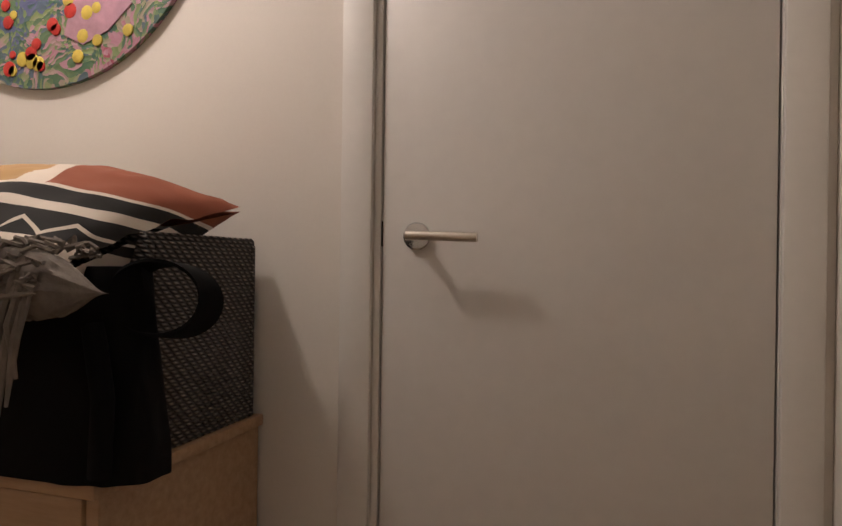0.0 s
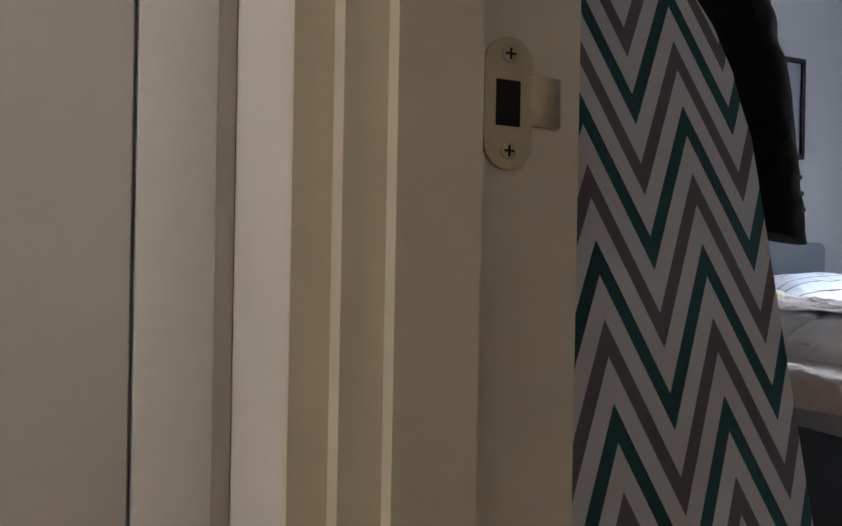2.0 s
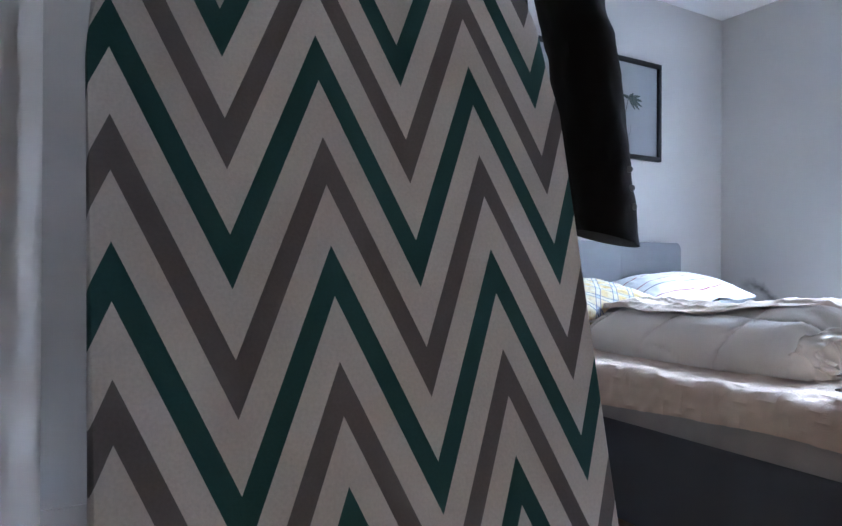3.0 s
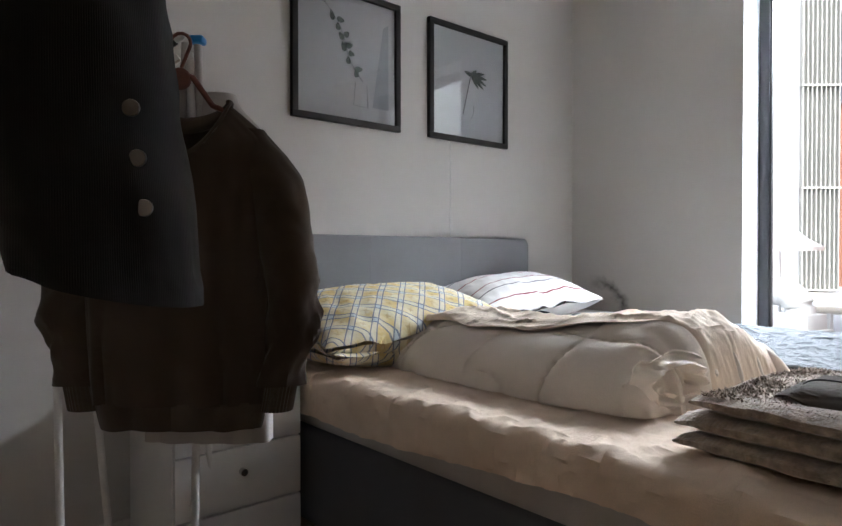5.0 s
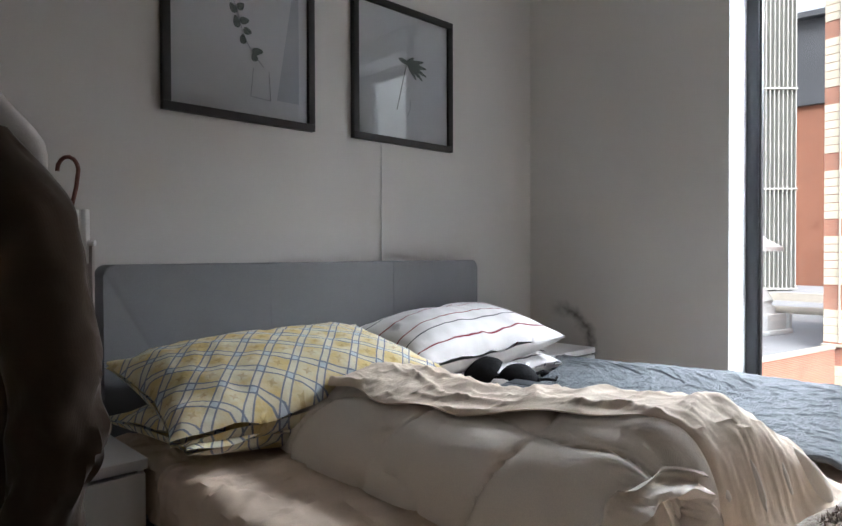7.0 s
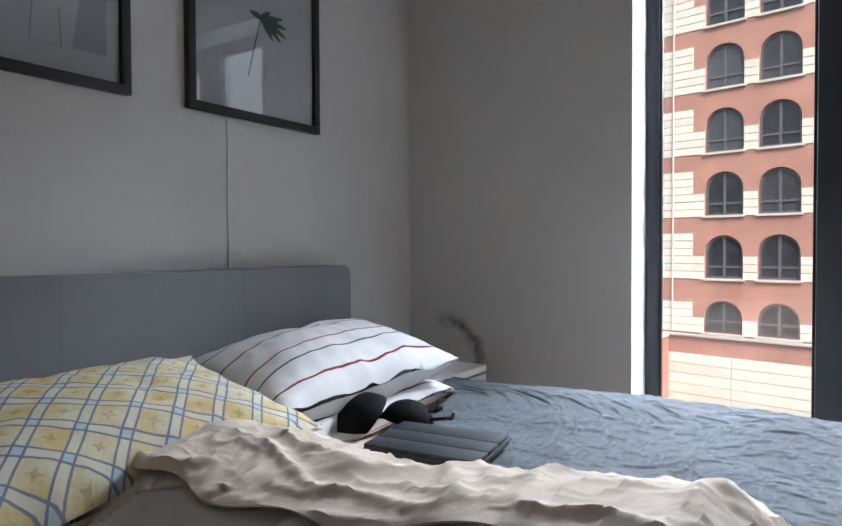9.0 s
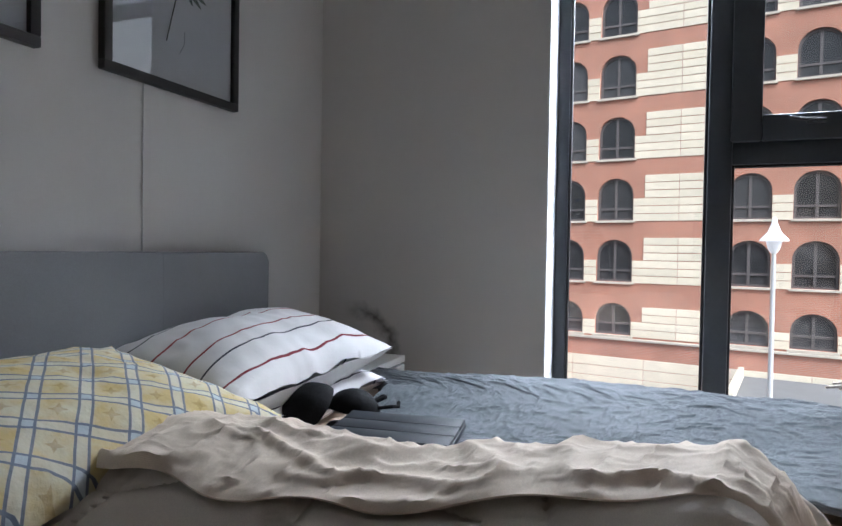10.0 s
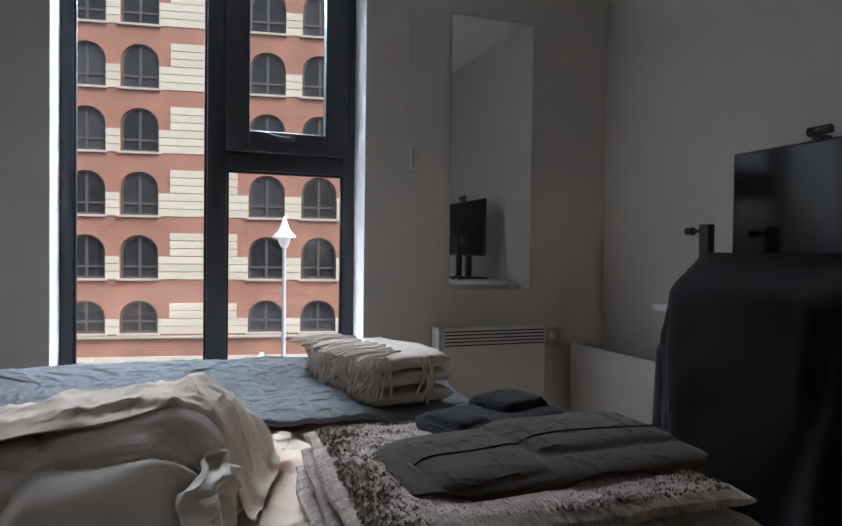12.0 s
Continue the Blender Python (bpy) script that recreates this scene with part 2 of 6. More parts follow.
def bm_box(x0, y0, z0, x1, y1, z1, bevel=0.0, seg=2):
    bm = bmesh.new()
    vs = [bm.verts.new((x, y, z)) for z in (z0, z1) for y in (y0, y1) for x in (x0, x1)]
    for f in ((0, 2, 3, 1), (4, 5, 7, 6), (0, 1, 5, 4), (2, 6, 7, 3), (0, 4, 6, 2), (1, 3, 7, 5)):
        bm.faces.new([vs[i] for i in f])
    if bevel:
        bmesh.ops.bevel(bm, geom=bm.edges[:], offset=bevel, segments=seg, affect="EDGES", profile=0.5)
    return bm


def mesh_of(name, bm, material, smooth=True):
    bmesh.ops.recalc_face_normals(bm, faces=bm.faces[:])
    me = bpy.data.meshes.new(name)
    bm.to_mesh(me)
    bm.free()
    me.materials.append(material)
    if smooth:
        for p in me.polygons:
            p.use_smooth = True
        me.set_sharp_from_angle(angle=radians(38))
    return me


def thing(name, bm, material, label, category, group="", kind="", smooth=True):
    return tagged(new(name, mesh_of(name, bm, material, smooth)), label, category, group, kind)


def empty(name, m, label, category, group="", kind=""):
    ob = tagged(new(name), label, category, group, kind)
    ob.matrix_world = m
    ob.empty_display_size = 0.05
    return ob


def part(name, bm, material, parent, label="", smooth=True, world_space=True):
    """One mesh object under a thing or a part; its mesh is given in the world unless world_space is off."""
    ob = new(name, mesh_of(name, bm, material, smooth))
    ob.parent = parent
    if world_space:
        chain = Matrix.Identity(4)
        q = parent
        while q is not None:
            chain = q.matrix_basis @ chain
            q = q.parent
        ob.matrix_basis = chain.inverted()
    if label:
        tagged(ob, label)
    return ob


def bm_join(*bms):
    out = bms[0]
    for b in bms[1:]:
        me = bpy.data.meshes.new("tmp")
        b.to_mesh(me)
        b.free()
        out.from_mesh(me)
        bpy.data.meshes.remove(me)
    return out


def bm_tube(points, radius, sides=10, closed=False, taper=None):
    """A round bar swept along points."""
    bm = bmesh.new()
    pts = [Vector(p) for p in points]
    n = len(pts)
    rings = []
    ref = Vector((0.13, 0.31, 0.94)).normalized()
    for i, p in enumerate(pts):
        if closed:
            d = pts[(i + 1) % n] - pts[i - 1]
        else:
            d = pts[min(i + 1, n - 1)] - pts[max(i - 1, 0)]
        d.normalize()
        a = d.cross(ref)
        if a.length < 1e-3:
            a = d.cross(Vector((1, 0, 0)))
        a.normalize()
        b = d.cross(a)
        r = radius if taper is None else radius * taper[i]
        rings.append([bm.verts.new(p + a * math.cos(2 * math.pi * k / sides) * r + b * math.sin(2 * math.pi * k / sides) * r) for k in range(sides)])
    for i in range(n if closed else n - 1):
        r0, r1 = rings[i], rings[(i + 1) % n]
        for k in range(sides):
            bm.faces.new((r0[k], r0[(k + 1) % sides], r1[(k + 1) % sides], r1[k]))
    if not closed:
        bm.faces.new(rings[0][::-1])
        bm.faces.new(rings[-1])
    return bm


def bm_disc(c, axis, radius, depth, sides=28, bevel=0.0):
    """A short round plate from c along axis."""
    c, ax = Vector(c), Vector(axis).normalized()
    bm = bm_tube([c, c + ax * depth], radius, sides)
    if bevel:
        edges = [e for e in bm.edges if any(len(f.verts) > 4 for f in e.link_faces)]
        bmesh.ops.bevel(bm, geom=edges, offset=bevel, segments=2, affect="EDGES", profile=0.5)
    return bm


def bm_grid(nu, nv, fn, closed_u=False, thick=None):
    """A surface from fn(u, v), with u and v from 0 to 1; thick also gives it an underside."""
    bm = bmesh.new()
    rows = [[bm.verts.new(fn(i / (nu if closed_u else nu - 1), j / (nv - 1))) for i in range(nu)] for j in range(nv)]
    for j in range(nv - 1):
        for i in range(nu if closed_u else nu - 1):
            k = (i + 1) % nu
            bm.faces.new((rows[j][i], rows[j][k], rows[j + 1][k], rows[j + 1][i]))
    if thick:
        bmesh.ops.recalc_face_normals(bm, faces=bm.faces[:])
        bmesh.ops.solidify(bm, geom=bm.faces[:], thickness=thick)
    return bm


def nz(x, y, z, s):
    return noise.noise((x * s, y * s, z * s))


def ridge(x, y, z, s):
    return 1.0 - abs(noise.noise((x * s, y * s, z * s))) * 2.0


def bm_extrude(profile, z0, z1):
    """A closed outline of (x, y) raised from z0 to z1."""
    bm = bmesh.new()
    lo = [bm.verts.new((x, y, z0)) for x, y in profile]
    hi = [bm.verts.new((x, y, z1)) for x, y in profile]
    n = len(profile)
    for i in range(n):
        bm.faces.new((lo[i], lo[(i + 1) % n], hi[(i + 1) % n], hi[i]))
    bm.faces.new(lo[::-1])
    bm.faces.new(hi)
    return bm


def smoothstep(a, b, x):
    t = max(0.0, min(1.0, (x - a) / (b - a)))
    return t * t * (3 - 2 * t)


def settle(p, gain, floor, steps=50, stiff=0.12, seed=1, gravity=0.00006, hold=0.004, rough=0.012, coarse=6, along=0):
    """Lets a cloth of n by m points with more length than room sink onto floor(x, y) and buckle into creases.
    gain: how much longer the threads are than the cloth lies; stiff: resistance to sharp bends; hold: grip of what it lies on."""
    rng = np.random.default_rng(seed)
    p = np.array(p, dtype=np.float64)
    n, m = p.shape[:2]
    rest0 = np.linalg.norm(np.diff(p, axis=0), axis=2) * gain
    rest1 = np.linalg.norm(np.diff(p, axis=1), axis=2) * gain
    diag = np.linalg.norm(p[1:, 1:] - p[:-1, :-1], axis=2) * gain
    anti = np.linalg.norm(p[1:, :-1] - p[:-1, 1:], axis=2) * gain
    bumps = rng.normal(size=(n, m))
    for _ in range(along):
        bumps = (2 * bumps + np.roll(bumps, 1, 0) + np.roll(bumps, -1, 0)) / 4
    for _ in range(coarse):
        bumps = (bumps + np.roll(bumps, 1, 0) + np.roll(bumps, -1, 0) + np.roll(bumps, 1, 1) + np.roll(bumps, -1, 1)) / 5
    p[:, :, 2] += (np.abs(bumps) / bumps.std()) * rough
    lain = p.copy()
    speed = np.zeros((n, m))

    def pull(a, b, rest, k):
        d = b - a
        ln = np.sqrt((d * d).sum(2)) + 1e-6
        d *= np.clip(k * 0.5 * (1 - rest / ln), -0.3, 0.3)[:, :, None]
        a += d
        b -= d
    for _ in range(steps):
        speed = np.minimum(speed * 0.9 + gravity, 0.0015)
        q = p.copy()
        q[:, :, 2] -= speed
        for it in range(6):
            lap = (q[:-2, 1:-1] + q[2:, 1:-1] + q[1:-1, :-2] + q[1:-1, 2:]) / 4 - q[1:-1, 1:-1]
            q[1:-1, 1:-1] += stiff * lap
            for o in (0, 1):
                pull(q[o:-1:2], q[o + 1::2], rest0[o::2], 0.9)
                pull(q[:, o:-1:2], q[:, o + 1::2], rest1[:, o::2], 0.9)
            for o in (0, 1):
                pull(q[o:-1:2, :-1], q[o + 1::2, 1:], diag[o::2], 0.2)
                pull(q[o:-1:2, 1:], q[o + 1::2, :-1], anti[o::2], 0.2)
            q[:, :, :2] += hold * (lain[:, :, :2] - q[:, :, :2])
            for edge in (np.s_[0], np.s_[-1], np.s_[:, 0], np.s_[:, -1]):
                q[edge][..., :2] += 0.5 * (lain[edge][..., :2] - q[edge][..., :2])
            q[:, :, 2] = np.maximum(q[:, :, 2], floor(q[:, :, 0], q[:, :, 1]))
        speed = np.clip(p[:, :, 2] - q[:, :, 2], 0, 0.0015)
        p = q
    return p


def sheet_creases(size0, size1, n, m, gain, seed, steps=45, stiff=0.05, rough=0.012, coarse=6, along=0):
    """A cloth crumpled on a flat bed: points (a, b, height), a from 0 to size0 and b from 0 to size1."""
    a, b = np.meshgrid(np.linspace(0, size0, n), np.linspace(0, size1, m), indexing="ij")
    return settle(np.stack([a, b, a * 0], 2), gain, lambda x, y: 0 * x, steps, stiff, seed, rough=rough, coarse=coarse, along=along)


def bm_points(rows, thick=0.0):
    """A cloth through a grid of points; thick gives it an underside that far below."""
    bm = bmesh.new()
    n, m = len(rows), len(rows[0])
    layers = [[[bm.verts.new((q[0], q[1], q[2] - dz)) for q in row] for row in rows] for dz in ((0.0, thick) if thick else (0.0,))]
    for vs in layers:
        for r0, r1 in zip(vs, vs[1:]):
            for k in range(m - 1):
                bm.faces.new((r0[k], r0[k + 1], r1[k + 1], r1[k]))
    if thick:
        rim = [(i, 0) for i in range(n)] + [(n - 1, k) for k in range(1, m)] + [(i, m - 1) for i in range(n - 2, -1, -1)] + [(0, k) for k in range(m - 2, 0, -1)]
        for (i, k), (i2, k2) in zip(rim, rim[1:] + rim[:1]):
            bm.faces.new((layers[0][i][k], layers[0][i2][k2], layers[1][i2][k2], layers[1][i][k]))
    return bm


# ---------------------------------------------------------------- setting: bedroom and hall
H = 2.5
SET = "structure"


def slab(name, x0, y0, z0, x1, y1, z1, material, label, category, bevel=0.0):
    return thing(name, bm_box(x0, y0, z0, x1, y1, z1, bevel), material, label, category, kind=SET)


slab("floor", -7.25, -4.55, -0.12, 0.3, 0.15, 0.0, M_FLOOR, "oak laminate floor under bedroom and hall", "floor")
slab("ceiling", -7.25, -4.55, H, 0.3, 0.15, H + 0.12, M_CEIL, "plain white painted ceiling", "ceiling")
slab("wall_north", -3.70, 0.0, 0.0, 0.0, 0.15, H, M_WALL, "plain off-white painted wall behind the bed", "wall")
slab("wall_south", -3.70, -3.58, 0.0, 0.0, -3.43, H, M_WALL, "plain off-white painted wall behind the desk", "wall")
WY0, WY1, WZ0, WZ1 = -2.183, -0.972, 0.25, 2.36


def east_wall():
    bms = [bm_box(0, WY1, 0, 0.3, 0.15, H), bm_box(0, -3.58, 0, 0.3, WY0, H), bm_box(0, WY0, 0, 0.3, WY1, WZ0), bm_box(0, WY0, WZ1, 0.3, WY1, H)]
    return thing("wall_east", bm_join(*bms), M_WALL, "off-white painted wall with a tall window opening", "wall", kind=SET)


east_wall()
# white lining boards of the window's reveal, 3 mm proud
for n, b in (("window_reveal", bm_box(-0.002, WY1 - 0.004, WZ0, 0.178, WY1 - 0.0005, WZ1)), ("window_reveal", bm_box(-0.002, WY0 + 0.0005, WZ0, 0.178, WY0 + 0.004, WZ1)),
             ("window_reveal", bm_box(0.0, WY0, WZ1 - 0.004, 0.178, WY1, WZ1 - 0.0005)), ("window_sill", bm_box(-0.03, WY0 - 0.02, WZ0 - 0.002, 0.178, WY1 + 0.02, WZ0 + 0.02, 0.004))):
    thing(n, b, M_REVEAL, "white painted board lining the window opening", "trim", kind=SET)


def window():
    """Anthracite window: a tall fixed light, a lower fixed light and an opening sash above it."""
    w = empty("window_1", pose(0.178, WY1, WZ0), "tall anthracite window with one fixed light and a top-hung sash", "window", kind=SET)
    x0, x1 = 0.178, 0.245
    ymul0, ymul1 = -1.612, -1.53
    part("window_frame", bm_box(x0, WY1 - 0.052, WZ0, x1, WY1 - 0.005, WZ1, 0.004), M_FRAME, w)
    part("window_frame", bm_box(x0, WY0 + 0.005, WZ0, x1, WY0 + 0.058, WZ1, 0.004), M_FRAME, w)
    part("mullion", bm_box(x0 - 0.012, ymul0, WZ0, x1, ymul1, WZ1, 0.006), M_FRAME, w)
    part("window_frame", bm_box(x0, ymul1, WZ0, x1, WY1 - 0.052, WZ0 + 0.06, 0.004), M_FRAME, w)
    part("window_frame", bm_box(x0, ymul1, WZ1 - 0.06, x1, WY1 - 0.052, WZ1, 0.004), M_FRAME, w)
    part("window_frame", bm_box(x0, WY0 + 0.058, WZ0, x1, ymul0, WZ0 + 0.06, 0.004), M_FRAME, w)
    part("window_frame", bm_box(x0, WY0 + 0.058, WZ1 - 0.06, x1, ymul0, WZ1, 0.004), M_FRAME, w)
    part("transom", bm_box(x0 - 0.004, WY0 + 0.058, 1.415, x1, ymul0, 1.50, 0.004), M_FRAME, w)
    # glazing beads
    for (a, b, c, d) in ((ymul1, WY1 - 0.052, WZ0 + 0.06, WZ1 - 0.06), (WY0 + 0.058, ymul0, WZ0 + 0.06, 1.415)):
        for bb in ((a, a + 0.01, c, d), (b - 0.01, b, c, d), (a + 0.01, b - 0.01, c, c + 0.01), (a + 0.01, b - 0.01, d - 0.01, d)):
            part("glazing_bead", bm_box(x0 + 0.008, bb[0], bb[2], x0 + 0.03, bb[1], bb[3], 0.002), M_GASKET, w)
        pane = part("pane", bm_box(x0 + 0.034, a, c, x0 + 0.038, b, d), M_GLASS, w, "clear glass", smooth=False)
        pane.visible_shadow = False
    # opening sash
    a, b, c, d = WY0 + 0.05, ymul0 + 0.008, 1.495, WZ1 - 0.052
    sash = part("sash", bm_join(bm_box(x0 - 0.03, a, c, x0 + 0.03, a + 0.098, d, 0.006), bm_box(x0 - 0.03, b - 0.1, c, x0 + 0.03, b, d, 0.006),
                                bm_box(x0 - 0.03, a + 0.098, c, x0 + 0.03, b - 0.1, c + 0.092, 0.006), bm_box(x0 - 0.03, a + 0.098, d - 0.092, x0 + 0.03, b - 0.1, d, 0.006)), M_FRAME, w)
    pane = part("pane", bm_box(x0 + 0.0, a + 0.098, c + 0.092, x0 + 0.004, b - 0.1, d - 0.092), M_GLASS, sash, "clear glass", smooth=False)
    pane.visible_shadow = False
    ym = (a + b) / 2
    part("handle", bm_join(bm_box(x0 - 0.042, ym - 0.03, c + 0.052, x0 - 0.03, ym + 0.03, c + 0.074, 0.003),
                           bm_tube([(x0 - 0.045, ym - 0.02, c + 0.062), (x0 - 0.062, ym - 0.02, c + 0.06), (x0 - 0.066, ym + 0.005, c + 0.058), (x0 - 0.064, ym + 0.05, c + 0.064), (x0 - 0.058, ym + 0.085, c + 0.072)], 0.007, 8)),
         M_BLACK, sash, "black lever handle")
    return w


window()

# west wall between hall and bedroom, with the doorway
thing("wall_west", bm_join(bm_box(-3.84, -2.31, 0, -3.70, 0.15, H), bm_box(-3.84, -4.55, 0, -3.70, -3.13, H), bm_box(-3.84, -3.13, 2.05, -3.70, -2.31, H)),
      M_HALLWALL, "cream painted partition wall with the bedroom doorway", "wall", kind=SET)
LIN = [(-3.8405, -2.31), (-3.8405, -2.32), (-3.822, -2.32), (-3.822, -2.340), (-3.802, -2.340), (-3.802, -2.354), (-3.762, -2.354), (-3.762, -2.335), (-3.699, -2.335), (-3.699, -2.31)]
lining = empty("door_frame_1", pose(-3.77, -2.33, 0), "cream gloss stepped door lining of the bedroom doorway", "door frame", kind=SET)
part("jamb", bm_extrude(LIN, 0, 2.02), M_CREAM, lining, smooth=False)
part("jamb", bm_extrude([(x, -5.44 - y) for x, y in LIN], 0, 2.02), M_CREAM, lining, smooth=False)
part("head", bm_box(-3.8405, -3.13, 2.02, -3.699, -2.31, 2.05, 0.002), M_CREAM, lining)
strike = empty("strike_plate", pose(-3.74, -2.337, 1.0), "brassy nickel latch strike plate screwed to the door lining", "strike plate")


def stadium(cx, cz, w, h, n=10):
    r = w / 2
    pts = [(cx + r * math.cos(math.pi * k / n), cz + h / 2 - r + r * math.sin(math.pi * k / n)) for k in range(n + 1)]
    pts += [(cx - r * math.cos(math.pi * k / n), cz - h / 2 + r - r * math.sin(math.pi * k / n)) for k in range(n + 1)]
    return pts


def bm_plate_xz(outline, y0, y1):
    bm = bmesh.new()
    a = [bm.verts.new((x, y0, z)) for x, z in outline]
    b = [bm.verts.new((x, y1, z)) for x, z in outline]
    n = len(outline)
    for i in range(n):
        bm.faces.new((a[i], a[(i + 1) % n], b[(i + 1) % n], b[i]))
    bm.faces.new(a)
    bm.faces.new(b[::-1])
    return bm


part("plate", bm_plate_xz(stadium(-3.7405, 1.001, 0.026, 0.064), -2.3375, -2.3352), M_BRASSY, strike)
part("lip", bm_join(bm_box(-3.729, -2.3378, 0.991, -3.712, -2.3355, 1.016, 0.0008), bm_box(-3.714, -2.3378, 0.991, -3.7115, -2.329, 1.016, 0.0008)), M_BRASSY, strike)
# no hole is cut: a near-black block carries its shade
part("latch_hole", bm_box(-3.7475, -2.3380, 0.99, -3.7345, -2.3365, 1.012), M_DARKHOLE, strike, "dark latch opening")
for zz in (1.0245, 0.978):
    sr = part("screw", bm_disc((-3.7405, -2.3374, zz), (0, -1, 0), 0.0042, 0.0012, 16, 0.0004), M_BRASSY, strike)
    part("slot", bm_join(bm_box(-3.7432, -2.3390, zz - 0.0005, -3.7378, -2.3384, zz + 0.0005), bm_box(-3.7410, -2.3390, zz - 0.0027, -3.7400, -2.3384, zz + 0.0027)), M_DARKHOLE, sr)
thing("architrave", bm_join(bm_box(-3.699, -2.298, 0, -3.687, -2.225, 2.06, 0.003)), M_WHITE, "white painted architrave on the bedroom side", "trim", kind=SET)
thing("baseboard", bm_box(-3.70, -0.016, 0, 0, -0.0005, 0.1, 0.003), M_WHITE, "white skirting board", "trim", kind=SET)

# hall
thing("wall_hall", bm_join(bm_box(-7.1, -1.96, 0, -4.722, -1.81, H), bm_box(-3.912, -1.96, 0, -3.8405, -1.81, H), bm_box(-4.722, -1.96, 2.05, -3.912, -1.81, H)), M_HALLWALL,
      "warm cream painted hall wall with a cupboard door", "wall", kind=SET)
# unseen wall, added so that no sky light leaks past the cupboard door
slab("wall_cupboard", -4.9, -1.5, 0, -3.84, -1.4, H, M_HALLWALL, "plain unseen wall added behind the cupboard door to block stray light", "wall")
slab("wall_hall_west", -7.25, -4.55, 0, -7.1, -1.81, H, M_HALLWALL, "plain cream hall end wall", "wall")
slab("wall_hall_south", -7.1, -4.55, 0, -3.84, -4.4, H, M_HALLWALL, "plain cream hall wall", "wall")
fr2 = empty("door_frame_2", pose(-4.3, -1.96, 0), "white painted door frame of the hall cupboard", "door frame", kind=SET)
part("architrave", bm_box(-4.795, -1.976, 0, -4.7225, -1.9605, 2.12, 0.004), M_WHITE, fr2)
part("architrave", bm_box(-3.9275, -1.976, 0, -3.858, -1.9605, 2.12, 0.004), M_WHITE, fr2)
part("architrave", bm_box(-4.7225, -1.976, 2.045, -3.9275, -1.9605, 2.12, 0.004), M_WHITE, fr2)
part("jamb", bm_box(-4.7215, -1.959, 0, -4.706, -1.82, 2.045, 0.002), M_WHITE, fr2)
part("jamb", bm_box(-3.9295, -1.959, 0, -3.9125, -1.82, 2.045, 0.002), M_WHITE, fr2)


def lever(x, y, z, ny, dx):
    """Round rose and straight round-bar lever; ny: the way it stands off, dx: the way it points."""
    rose = bm_disc((x, y, z), (0, ny, 0), 0.030, 0.009, 32, 0.003)
    bar = bm_tube([(x, y + ny * 0.008, z), (x, y + ny * 0.046, z)], 0.0095, 16)
    arm = bm_tube([(x - dx * 0.008, y + ny * 0.054, z), (x + dx * 0.142, y + ny * 0.054, z - 0.004)], 0.0098, 20)
    return rose, bm_join(bar, arm)


door2 = empty("door_2", pose(-4.702, -1.955, 0), "closed flush white cupboard door with steel lever", "door", kind=SET)
part("leaf", bm_box(-4.7015, -1.957, 0.006, -3.9335, -1.917, 2.04, 0.002), M_DOOR, door2)
r, a = lever(-4.622, -1.957, 1.022, -1, 1)
hd = part("door_handle", a, M_STEEL, door2, "brushed steel round-bar lever")
part("rose", r, M_CHROME, hd)
part("latch", bm_box(-4.7045, -1.9585, 1.0, -4.7008, -1.93, 1.055, 0.001), M_DARKHOLE, door2)

door1 = empty("door_1", pose(-3.69, -3.12, 0), "open flush white bedroom door", "door", kind=SET)
part("leaf", bm_box(-3.69, -3.145, 0.006, -2.93, -3.105, 2.01, 0.002), M_DOOR, door1)
for yy, ny in ((-3.105, 1), (-3.145, -1)):
    r, a = lever(-2.99, yy, 1.0, ny, -1)
    hd = part("door_handle", a, M_STEEL, door1, "brushed steel lever")
    part("rose", r, M_CHROME, hd)

lampf = empty("ceiling_lamp", pose(-5.55, -2.5, H), "small hall ceiling lamp with a bare warm bulb", "lamp")
part("canopy", bm_disc((-5.55, -2.5, H - 0.03), (0, 0, 1), 0.05, 0.03, 24, 0.005), M_WHITEPL, lampf)
part("holder", bm_tube([(-5.55, -2.5, H - 0.03), (-5.55, -2.5, H - 0.10)], 0.02, 14), M_WHITEPL, lampf)

# ---------------------------------------------------------------- bed


